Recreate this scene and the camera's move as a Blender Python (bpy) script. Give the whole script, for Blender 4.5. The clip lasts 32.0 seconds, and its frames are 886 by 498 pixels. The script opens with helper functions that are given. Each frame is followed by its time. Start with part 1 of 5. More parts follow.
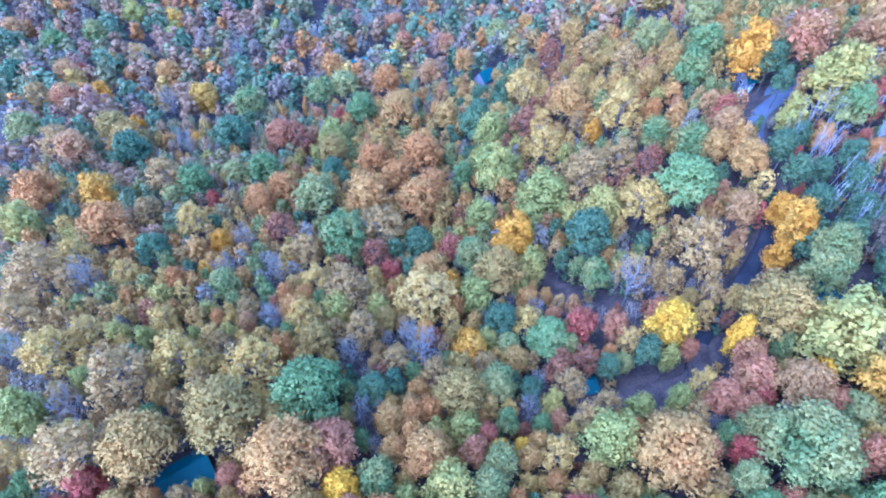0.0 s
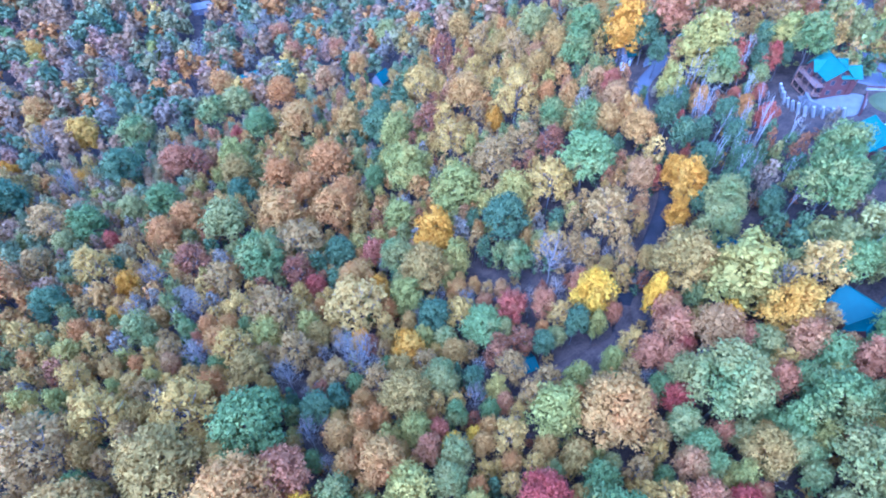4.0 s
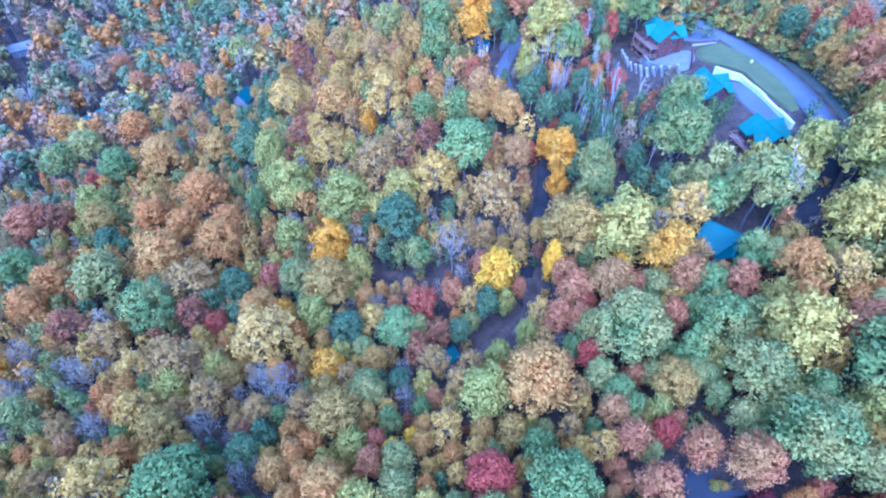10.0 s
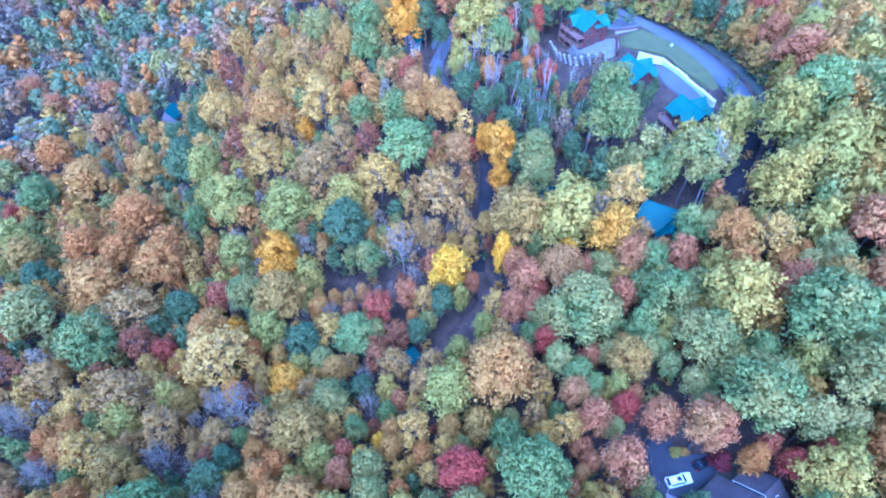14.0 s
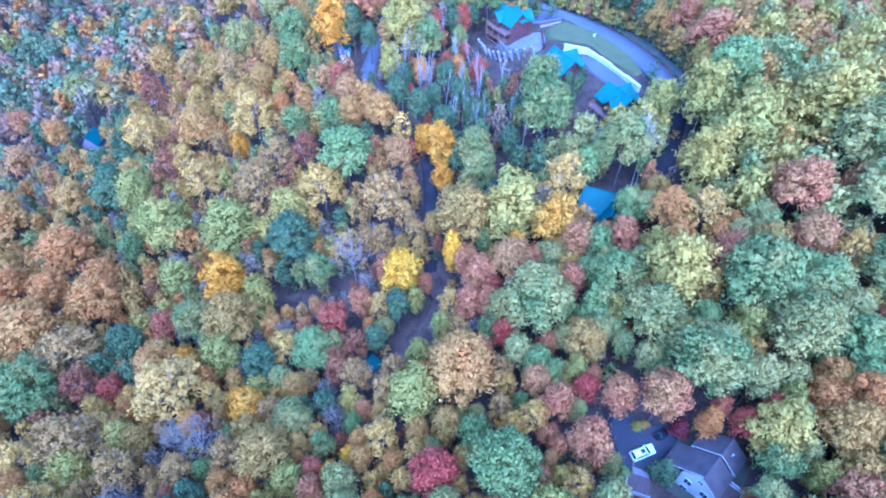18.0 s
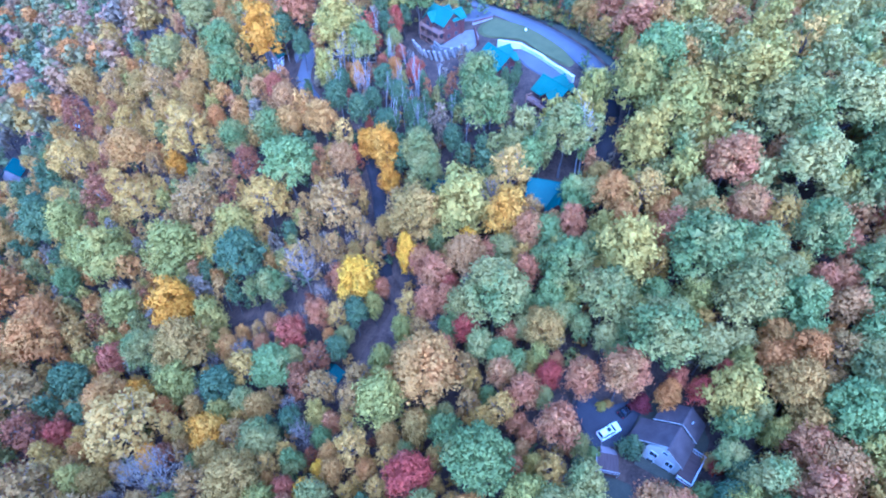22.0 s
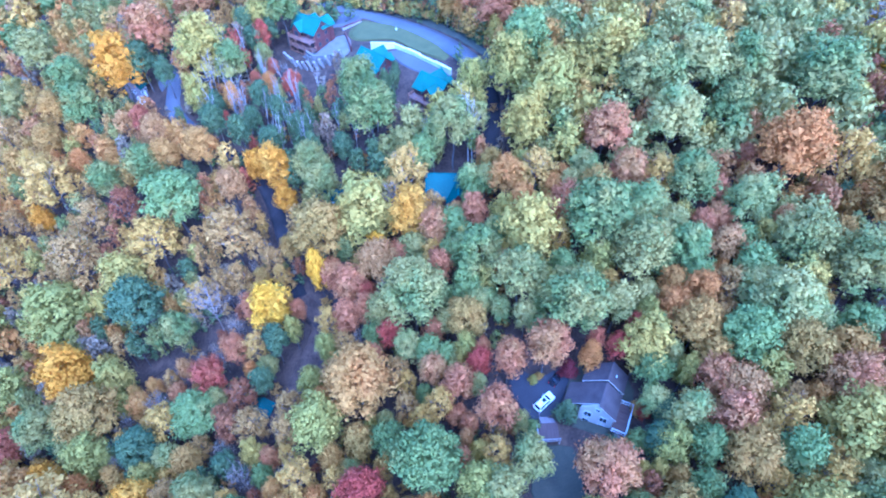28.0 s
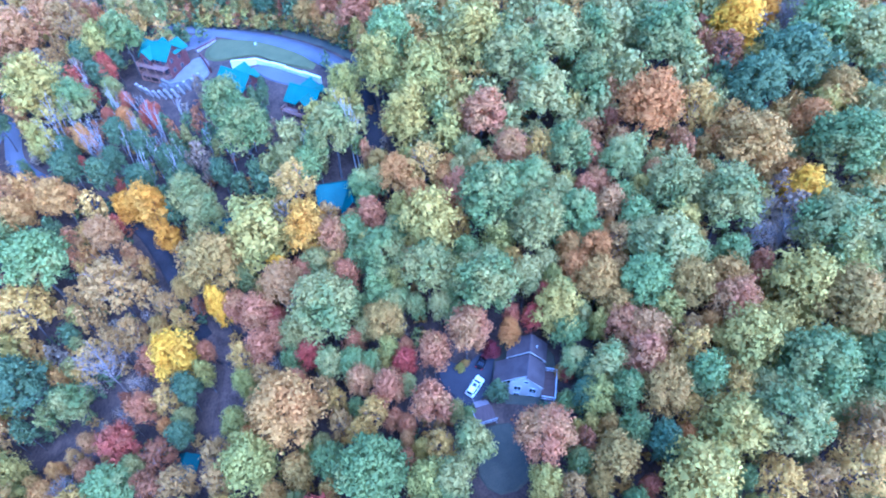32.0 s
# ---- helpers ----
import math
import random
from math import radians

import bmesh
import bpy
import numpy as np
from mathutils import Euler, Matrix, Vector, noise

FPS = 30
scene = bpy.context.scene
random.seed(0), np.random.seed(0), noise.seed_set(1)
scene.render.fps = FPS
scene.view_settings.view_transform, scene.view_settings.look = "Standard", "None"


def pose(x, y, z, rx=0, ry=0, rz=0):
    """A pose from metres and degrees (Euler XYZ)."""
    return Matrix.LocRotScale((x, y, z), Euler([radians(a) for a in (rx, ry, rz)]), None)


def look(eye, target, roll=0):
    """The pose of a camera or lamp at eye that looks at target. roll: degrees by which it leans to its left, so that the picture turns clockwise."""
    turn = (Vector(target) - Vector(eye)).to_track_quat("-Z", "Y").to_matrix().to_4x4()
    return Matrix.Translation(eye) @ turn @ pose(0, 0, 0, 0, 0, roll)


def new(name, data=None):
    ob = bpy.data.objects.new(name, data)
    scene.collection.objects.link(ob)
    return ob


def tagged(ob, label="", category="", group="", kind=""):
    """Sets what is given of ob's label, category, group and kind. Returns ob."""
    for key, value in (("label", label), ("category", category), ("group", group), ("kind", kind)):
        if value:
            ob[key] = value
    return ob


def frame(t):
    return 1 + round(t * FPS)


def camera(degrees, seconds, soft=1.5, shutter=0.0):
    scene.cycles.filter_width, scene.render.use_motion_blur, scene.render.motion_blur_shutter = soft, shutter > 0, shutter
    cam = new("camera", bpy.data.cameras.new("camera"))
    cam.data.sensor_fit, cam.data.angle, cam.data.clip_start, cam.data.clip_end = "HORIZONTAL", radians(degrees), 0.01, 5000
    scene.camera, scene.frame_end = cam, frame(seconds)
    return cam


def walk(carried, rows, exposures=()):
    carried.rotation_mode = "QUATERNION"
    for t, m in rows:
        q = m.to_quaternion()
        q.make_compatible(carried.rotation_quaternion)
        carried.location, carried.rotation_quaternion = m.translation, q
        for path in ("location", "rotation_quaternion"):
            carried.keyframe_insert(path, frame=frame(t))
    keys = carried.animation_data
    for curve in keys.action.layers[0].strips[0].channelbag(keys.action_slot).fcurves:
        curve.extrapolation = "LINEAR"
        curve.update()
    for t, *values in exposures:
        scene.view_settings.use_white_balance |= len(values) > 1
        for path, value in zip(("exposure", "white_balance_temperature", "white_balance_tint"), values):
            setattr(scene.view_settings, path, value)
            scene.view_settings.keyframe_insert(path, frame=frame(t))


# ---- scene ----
cam = camera(78.8, 32.0, soft=2.0)
walk(cam, [
    (0.0, pose(0, 0, 94, 43.116, 0.387, 0.000)), (0.5, pose(0, 0, 94, 43.102, 0.407, -2.402)),
    (1.0, pose(0, 0, 94, 43.083, 0.430, -4.801)), (1.5, pose(0, 0, 94, 43.074, 0.429, -6.650)),
    (2.0, pose(0, 0, 94, 43.067, 0.426, -8.125)), (2.5, pose(0, 0, 94, 43.057, 0.426, -8.917)),
    (4.5, pose(0, 0, 94, 43.007, 0.478, -13.424)), (5.0, pose(0, 0, 94, 43.003, 0.481, -15.038)),
    (5.5, pose(0, 0, 94, 43.021, 0.508, -16.558)), (6.0, pose(0, 0, 94, 43.012, 0.528, -17.715)),
    (6.5, pose(0, 0, 94, 43.021, 0.504, -18.732)), (7.0, pose(0, 0, 94, 43.005, 0.500, -19.562)),
    (7.5, pose(0, 0, 94, 42.998, 0.495, -20.297)), (8.0, pose(0, 0, 94, 42.995, 0.497, -21.267)),
    (8.5, pose(0, 0, 94, 42.994, 0.478, -22.771)), (9.0, pose(0, 0, 94, 42.999, 0.474, -24.310)),
    (9.5, pose(0, 0, 94, 42.973, 0.451, -25.869)), (10.0, pose(0, 0, 94, 43.002, 0.461, -27.404)),
    (10.5, pose(0, 0, 94, 43.023, 0.489, -28.845)), (11.0, pose(0, 0, 94, 43.001, 0.452, -30.141)),
    (11.5, pose(0, 0, 94, 43.000, 0.454, -31.414)), (12.0, pose(0, 0, 94, 43.000, 0.442, -32.344)),
    (12.5, pose(0, 0, 94, 43.008, 0.394, -33.114)), (13.0, pose(0, 0, 94, 42.982, 0.347, -33.713)),
    (13.5, pose(0, 0, 94, 42.977, 0.323, -34.442)), (14.0, pose(0, 0, 94, 42.944, 0.254, -34.885)),
    (14.5, pose(0, 0, 94, 42.992, 0.283, -35.181)), (16.5, pose(0, 0, 94, 43.009, 0.253, -39.333)),
    (17.0, pose(0, 0, 94, 43.042, 0.258, -40.573)), (17.5, pose(0, 0, 94, 43.077, 0.249, -41.608)),
    (18.0, pose(0, 0, 94, 43.099, 0.273, -42.672)), (18.5, pose(0, 0, 94, 43.097, 0.265, -43.649)),
    (19.0, pose(0, 0, 94, 43.125, 0.296, -44.433)), (19.5, pose(0, 0, 94, 43.132, 0.296, -45.654)),
    (20.0, pose(0, 0, 94, 43.128, 0.286, -46.881)), (20.5, pose(0, 0, 94, 43.146, 0.305, -48.044)),
    (21.0, pose(0, 0, 94, 43.121, 0.290, -48.641)), (21.5, pose(0, 0, 94, 43.145, 0.294, -49.285)),
    (22.0, pose(0, 0, 94, 43.160, 0.292, -49.880)), (22.5, pose(0, 0, 94, 43.150, 0.297, -50.773)),
    (23.0, pose(0, 0, 94, 43.164, 0.322, -51.869)), (23.5, pose(0, 0, 94, 43.214, 0.350, -53.380)),
    (24.0, pose(0, 0, 94, 43.200, 0.335, -54.574)), (24.5, pose(0, 0, 94, 43.186, 0.355, -55.778)),
    (25.0, pose(0, 0, 94, 43.184, 0.363, -56.774)), (25.5, pose(0, 0, 94, 43.183, 0.371, -57.577)),
    (27.5, pose(0, 0, 94, 43.198, 0.424, -62.441)), (28.0, pose(0, 0, 94, 43.208, 0.453, -63.899)),
    (28.5, pose(0, 0, 94, 43.200, 0.469, -65.447)), (29.0, pose(0, 0, 94, 43.200, 0.483, -66.774)),
    (29.5, pose(0, 0, 94, 43.176, 0.500, -68.150)), (30.0, pose(0, 0, 94, 43.151, 0.476, -69.839)),
    (30.5, pose(0, 0, 94, 43.144, 0.505, -71.856)), (31.0, pose(0, 0, 94, 43.144, 0.493, -74.187)),
    (31.5, pose(0, 0, 94, 43.134, 0.549, -76.586)), (32.0, pose(0, 0, 94, 43.130, 0.590, -78.812)),
], exposures=[(0, 2.56, 3445, 23), (10, 2.52, 3425, 23), (14, 2.53, 3425, 23), (18, 2.54, 3415, 24), (19, 2.42, 3415, 24), (22, 2.42, 3415, 24), (24, 2.55, 3425, 24), (32, 2.56, 3425, 24)])

# ---- daylight: a clear, sunless evening sky over the hills ----
world = bpy.data.worlds.new("evening_sky")
scene.world = world
world.use_nodes = True
wn = world.node_tree.nodes
sky = wn.new("ShaderNodeTexSky")
sky.sky_type = "NISHITA"
sky.sun_disc = False
sky.sun_elevation = radians(24)
sky.sun_rotation = radians(215)
wn["Background"].inputs[1].default_value = 0.15
world.node_tree.links.new(sky.outputs[0], wn["Background"].inputs[0])
sun_data = bpy.data.lights.new("sun", "SUN")
sun_data.energy, sun_data.angle, sun_data.color = 1.1, radians(60), (1.0, 0.97, 0.93)
sun = new("sun", sun_data)
sun.matrix_world = look((-40, -50, 140), (0, 0, 0))


# ---- materials ----
def nodes_of(name):
    m = bpy.data.materials.new(name)
    m.use_nodes = True
    return m, m.node_tree.nodes, m.node_tree.links


def surface(name, dark, light, scale=3.0, rough=0.8, metal=0.0, bump=0.2, fine=40.0, spec=0.3, stretch=(1, 1, 1)):
    """Two scales of variation between two colours, with fine relief."""
    m, n, l = nodes_of(name)
    b = n["Principled BSDF"]
    geo = n.new("ShaderNodeTexCoord")
    mp = n.new("ShaderNodeMapping")
    mp.inputs["Scale"].default_value = stretch
    big, small, mix, ramp, bp = (n.new("ShaderNodeTexNoise"), n.new("ShaderNodeTexNoise"), n.new("ShaderNodeMath"),
                                 n.new("ShaderNodeValToRGB"), n.new("ShaderNodeBump"))
    big.inputs["Scale"].default_value, small.inputs["Scale"].default_value = scale, fine
    big.inputs["Detail"].default_value, small.inputs["Detail"].default_value = 5, 3
    mix.operation = "MULTIPLY_ADD"
    mix.inputs[1].default_value = 0.45
    l.new(geo.outputs["Object"], mp.inputs[0])
    for t in (big, small):
        l.new(mp.outputs[0], t.inputs["Vector"])
    l.new(small.outputs[0], mix.inputs[0])
    scaled = n.new("ShaderNodeMath")
    scaled.operation = "MULTIPLY"
    scaled.inputs[1].default_value = 0.55
    l.new(big.outputs[0], scaled.inputs[0])
    l.new(scaled.outputs[0], mix.inputs[2])
    ramp.color_ramp.elements[0].position, ramp.color_ramp.elements[1].position = 0.34, 0.66
    ramp.color_ramp.elements[0].color, ramp.color_ramp.elements[1].color = (*dark, 1), (*light, 1)
    l.new(mix.outputs[0], ramp.inputs[0])
    l.new(ramp.outputs[0], b.inputs["Base Color"])
    bp.inputs["Strength"].default_value = bump
    l.new(small.outputs[0], bp.inputs["Height"])
    l.new(bp.outputs[0], b.inputs["Normal"])
    b.inputs["Roughness"].default_value, b.inputs["Metallic"].default_value = rough, metal
    b.inputs["Specular IOR Level"].default_value = spec
    return m


def leaf_material(name, rgb, other, spread=0.09):
    """Leaves of one autumn tone: a second tone in patches, tree by tree and leaf by leaf."""
    m, n, l = nodes_of(name)
    b = n["Principled BSDF"]
    info, geo, patch, grain = (n.new("ShaderNodeObjectInfo"), n.new("ShaderNodeNewGeometry"), n.new("ShaderNodeTexNoise"),
                               n.new("ShaderNodeTexNoise"))
    patch.inputs["Scale"].default_value, grain.inputs["Scale"].default_value = 0.16, 1.1
    patch.inputs["Detail"].default_value = grain.inputs["Detail"].default_value = 3
    l.new(geo.outputs["Position"], patch.inputs["Vector"])
    l.new(geo.outputs["Position"], grain.inputs["Vector"])
    ramp = n.new("ShaderNodeValToRGB")
    ramp.color_ramp.elements[0].position, ramp.color_ramp.elements[1].position = 0.42, 0.66
    ramp.color_ramp.elements[0].color, ramp.color_ramp.elements[1].color = (*rgb, 1), (*other, 1)
    blend = n.new("ShaderNodeMath")
    blend.operation = "ADD"
    half = n.new("ShaderNodeMath")
    half.operation = "MULTIPLY_ADD"
    half.inputs[1].default_value, half.inputs[2].default_value = 0.42, -0.2
    l.new(info.outputs["Random"], half.inputs[0])
    l.new(patch.outputs[0], blend.inputs[0])
    l.new(half.outputs[0], blend.inputs[1])
    l.new(blend.outputs[0], ramp.inputs[0])
    hsv = n.new("ShaderNodeHueSaturation")
    hsv.inputs["Saturation"].default_value = 1.03
    isl = n.new("ShaderNodeMapRange")
    isl.inputs["To Min"].default_value, isl.inputs["To Max"].default_value = 1.0 - spread * 1.3, 1.0 + spread * 1.3
    l.new(geo.outputs["Random Per Island"], isl.inputs[0])
    gr = n.new("ShaderNodeMapRange")
    gr.inputs["From Min"].default_value, gr.inputs["From Max"].default_value = 0.3, 0.7
    gr.inputs["To Min"].default_value, gr.inputs["To Max"].default_value = 0.85, 1.15
    l.new(grain.outputs[0], gr.inputs[0])
    val = n.new("ShaderNodeMath")
    val.operation = "MULTIPLY"
    l.new(isl.outputs[0], val.inputs[0])
    l.new(gr.outputs[0], val.inputs[1])
    l.new(val.outputs[0], hsv.inputs["Value"])
    l.new(ramp.outputs[0], hsv.inputs["Color"])
    l.new(hsv.outputs[0], b.inputs["Base Color"])
    b.inputs["Roughness"].default_value, b.inputs["Specular IOR Level"].default_value = 0.75, 0.25
    tr, ms = n.new("ShaderNodeBsdfTranslucent"), n.new("ShaderNodeMixShader")
    ms.inputs[0].default_value = 0.28
    l.new(hsv.outputs[0], tr.inputs[0])
    l.new(b.outputs[0], ms.inputs[1])
    l.new(tr.outputs[0], ms.inputs[2])
    l.new(ms.outputs[0], n["Material Output"].inputs[0])
    return m


TONES = {
    "green": ((0.190, 0.211, 0.050), (0.325, 0.265, 0.062), "green broadleaf tree still in full summer leaf"),
    "lgreen": ((0.335, 0.281, 0.050), (0.445, 0.318, 0.055), "pale yellow-green broadleaf tree just turning"),
    "olive": ((0.352, 0.220, 0.042), (0.441, 0.250, 0.050), "olive and tan broadleaf tree turning brown"),
    "yellow": ((0.72, 0.39, 0.014), (0.69, 0.41, 0.034), "bright golden-yellow autumn tree"),
    "gold": ((0.565, 0.265, 0.020), (0.560, 0.315, 0.040), "amber-orange autumn tree with dense foliage"),
    "orange": ((0.462, 0.205, 0.044), (0.475, 0.258, 0.054), "rusty orange autumn broadleaf tree"),
    "pink": ((0.415, 0.172, 0.061), (0.440, 0.235, 0.066), "salmon-pink autumn maple on the wooded slope"),
    "red": ((0.350, 0.078, 0.041), (0.360, 0.125, 0.050), "crimson red autumn maple among paler trees"),
    "maroon": ((0.262, 0.100, 0.037), (0.330, 0.140, 0.047), "dull maroon autumn tree losing its leaves"),
    "brown": ((0.365, 0.212, 0.052), (0.44, 0.256, 0.062), "grey-brown tree with thin withered foliage"),
    "cream": ((0.520, 0.315, 0.055), (0.545, 0.331, 0.066), "pale cream-yellow tree with thinning leaves"),
    "teal": ((0.118, 0.144, 0.054), (0.158, 0.180, 0.060), "dark blue-green evergreen tree"),
    "mauve": ((0.255, 0.170, 0.094), (0.315, 0.215, 0.115), "leafless mauve-grey tree with fine bare twigs"),
    "grey": ((0.245, 0.184, 0.108), (0.305, 0.232, 0.136), "leafless grey tree with fine bare twigs"),
    "sage": ((0.255, 0.280, 0.07), (0.41, 0.335, 0.085), "pale sage-green broadleaf tree on the ridge"),
    "wine": ((0.105, 0.018, 0.022), (0.150, 0.032, 0.030), "dark wine-red ornamental tree beside the drive"),
    # far tones: distance haze is put into these four muted leaf colours
    "haze_rust": ((0.359, 0.203, 0.084), (0.407, 0.246, 0.094), "distant rust-coloured tree, haze muted into its colour"),
    "haze_olive": ((0.281, 0.227, 0.077), (0.359, 0.257, 0.084), "distant olive tree, haze muted into its colour"),
    "haze_green": ((0.205, 0.216, 0.083), (0.257, 0.246, 0.090), "distant green tree, haze muted into its colour"),
    "haze_rose": ((0.359, 0.189, 0.096), (0.382, 0.227, 0.105), "distant rose-brown tree, haze muted into its colour"),
}
TONE_NAMES = list(TONES)
LEAF = {k: leaf_material("leaves_" + k, v[0], v[1]) for k, v in TONES.items()}
BARK = surface("bark", (0.055, 0.045, 0.040), (0.140, 0.120, 0.105), 1.2, 0.9, fine=14, stretch=(3, 3, 0.4))
PALE_BARK = surface("pale_bark", (0.20, 0.152, 0.112), (0.32, 0.255, 0.190), 1.0, 0.9, fine=10, stretch=(3, 3, 0.4))
SNAG_BARK = surface("weathered_bark", (0.24, 0.205, 0.175), (0.40, 0.35, 0.30), 1.0, 0.9, fine=10, stretch=(3, 3, 0.4))
LITTER = surface("leaf_litter", (0.024, 0.017, 0.013), (0.105, 0.068, 0.045), 0.35, 0.95, fine=2.2, bump=0.6)
ASPHALT = surface("asphalt", (0.098, 0.093, 0.1), (0.138, 0.129, 0.134), 0.15, 0.95, fine=6.0, bump=0.1, spec=0.12)
DIRT = surface("dirt_track", (0.026, 0.017, 0.012), (0.125, 0.080, 0.055), 0.35, 0.95, fine=2.2, bump=0.6)
# the trees' shade on the lanes is put into this dark base colour
SHADEROAD = surface("shade_dark_asphalt", (0.020, 0.018, 0.019), (0.046, 0.040, 0.040), 0.3, 0.95, fine=5.0, bump=0.15, spec=0.1)
DRIVE = surface("bluish_drive_asphalt", (0.038, 0.036, 0.040), (0.062, 0.058, 0.064), 0.25, 0.95, fine=6.0, bump=0.1, spec=0.12)
DARKDECK = surface("dark_deck_boards", (0.060, 0.038, 0.034), (0.115, 0.076, 0.064), 1.0, 0.8, fine=12.0, stretch=(4, 0.4, 1))
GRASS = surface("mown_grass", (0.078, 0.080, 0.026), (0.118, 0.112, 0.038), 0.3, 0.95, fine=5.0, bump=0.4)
# darker and greyer than the mown grass
DARKGRASS = surface("dull_dark_grass", (0.045, 0.044, 0.03), (0.088, 0.08, 0.05), 0.3, 0.95, fine=5.0, bump=0.4)
CONCRETE = surface("concrete", (0.125, 0.110, 0.098), (0.20, 0.178, 0.155), 0.4, 0.85, fine=8.0, bump=0.1)
PILING = surface("weathered_piling", (0.26, 0.225, 0.19), (0.38, 0.335, 0.285), 0.6, 0.85, fine=8.0, bump=0.2)
WHITEWALL = surface("white_retaining_wall", (0.6, 0.57, 0.52), (0.72, 0.69, 0.64), 0.4, 0.8, fine=6.0, bump=0.1)
TEALROOF = surface("teal_metal_roof", (0.048, 0.108, 0.076), (0.066, 0.142, 0.098), 0.5, 0.6, 0.0, 0.05, 9.0, 0.2)
BLUEROOF = surface("blue_metal_roof", (0.026, 0.06, 0.054), (0.038, 0.088, 0.074), 0.5, 0.6, 0.0, 0.05, 9.0, 0.15)
SHINGLE = surface("brown_shingles", (0.058, 0.045, 0.042), (0.096, 0.076, 0.07), 0.6, 0.95, 0.0, 0.3, 12.0, 0.1)
LOGS = surface("red_brown_logs", (0.070, 0.024, 0.020), (0.125, 0.046, 0.034), 1.0, 0.7, fine=9.0, stretch=(0.3, 0.3, 4))
DECKWOOD = surface("deck_boards", (0.13, 0.080, 0.066), (0.22, 0.145, 0.115), 1.0, 0.8, fine=12.0, stretch=(4, 0.4, 1))
RAILWOOD = surface("stained_rail_wood", (0.22, 0.105, 0.062), (0.34, 0.185, 0.110), 1.0, 0.75, fine=12.0, stretch=(1, 1, 4))
GREYWOOD = surface("weathered_wood", (0.15, 0.125, 0.125), (0.24, 0.205, 0.20), 1.0, 0.85, fine=10.0, stretch=(4, 0.4, 1))
SIDING = surface("white_siding", (0.45, 0.415, 0.35), (0.57, 0.525, 0.45), 0.7, 0.7, fine=12.0, stretch=(0.3, 0.3, 6))
TRIM = surface("white_trim", (0.74, 0.74, 0.73), (0.82, 0.82, 0.81), 1.0, 0.6, fine=10.0, bump=0.05)
STONE = surface("chimney_stone", (0.20, 0.18, 0.17), (0.38, 0.35, 0.32), 2.0, 0.9, fine=9.0, bump=0.6)
GLASS = surface("dark_window_glass", (0.03, 0.035, 0.045), (0.05, 0.06, 0.07), 0.5, 0.08, 0.0, 0.0, 5.0, 0.8)
WHITEPAINT = surface("white_car_paint", (0.78, 0.78, 0.78), (0.84, 0.84, 0.84), 0.5, 0.25, 0.0, 0.0, 5.0, 0.6)
BLACKPAINT = surface("black_car_paint", (0.012, 0.012, 0.016), (0.022, 0.022, 0.028), 0.5, 0.25, 0.0, 0.0, 5.0, 0.6)
RUBBER = surface("tyre_rubber", (0.02, 0.02, 0.02), (0.04, 0.04, 0.04), 2.0, 0.9, fine=20.0)
STEEL = surface("wheel_steel", (0.40, 0.40, 0.42), (0.55, 0.55, 0.57), 2.0, 0.35, 0.9, 0.02, 20.0, 0.5)
LAMPRED = surface("tail_lamp_red", (0.35, 0.01, 0.01), (0.45, 0.02, 0.02), 2.0, 0.3, fine=10.0)
LAMPCLEAR = surface("headlamp_clear", (0.60, 0.60, 0.62), (0.72, 0.72, 0.74), 2.0, 0.15, fine=10.0)


# ---- small builders ----
def mesh_of(name, verts, faces, mat=None):
    me = bpy.data.meshes.new(name)
    me.from_pydata([tuple(v) for v in verts], [], [tuple(f) for f in faces])
    me.update()
    if mat:
        me.materials.append(mat)
    return me


def part(name, bm, material, parent, label=""):
    me = bpy.data.meshes.new(name)
    bmesh.ops.recalc_face_normals(bm, faces=bm.faces)
    bm.to_mesh(me)
    bm.free()
    me.materials.append(material)
    ob = new(name, me)
    ob.parent = parent
    if label:
        tagged(ob, label)
    return ob


def boxes(*rows, bevel=0.0):
    """A bmesh of boxes: centre x, y, z and size x, y, z, and an optional turn about z in degrees."""
    bm = bmesh.new()
    for r in rows:
        turn = Matrix.Rotation(radians(r[6]), 4, "Z") if len(r) > 6 else Matrix()
        bmesh.ops.create_cube(bm, size=1, matrix=Matrix.Translation(r[:3]) @ turn @ Matrix.Diagonal((r[3], r[4], r[5], 1)))
    if bevel:
        bmesh.ops.bevel(bm, geom=bm.edges[:], offset=bevel, segments=1, affect="EDGES")
    return bm


def prism(points, depth, m=None):
    """A closed outline of (a, b) in the xz plane, extruded along y by depth about 0."""
    bm = bmesh.new()
    front = [bm.verts.new((a, -depth / 2, b)) for a, b in points]
    back = [bm.verts.new((a, depth / 2, b)) for a, b in points]
    bm.faces.new(front)
    bm.faces.new(back[::-1])
    for i in range(len(points)):
        j = (i + 1) % len(points)
        bm.faces.new((front[j], front[i], back[i], back[j]))
    if m:
        bmesh.ops.transform(bm, matrix=m, verts=bm.verts)
    return bm


# ---- the lie of the land ----
HILLS = [(110, 75, 45, 7.9), (60, -50, 60, 0.1), (150, 20, 70, 25.7), (35, 75, 40, -6.9), (0, 140, 80, -13.9), (-60, 50, 60, 13.0), (-130, 180, 100, 1.9), (-50, 310, 110, -13.6), (50, 420, 130, -44.5), (-240, 320, 130, -32.1), (95, 140, 45, 13.5), (170, 220, 100, 45.6), (60, 5, 40, -2.9), (-20, -70, 80, 21.4), (200, -90, 90, 41.6), (-260, 80, 130, -6.5), (120, 330, 110, -1.7)]


def land(x, y):
    return -23.4 + sum(a * math.exp(-((x - u) ** 2 + (y - v) ** 2) / (2 * s * s)) for u, v, s, a in HILLS)


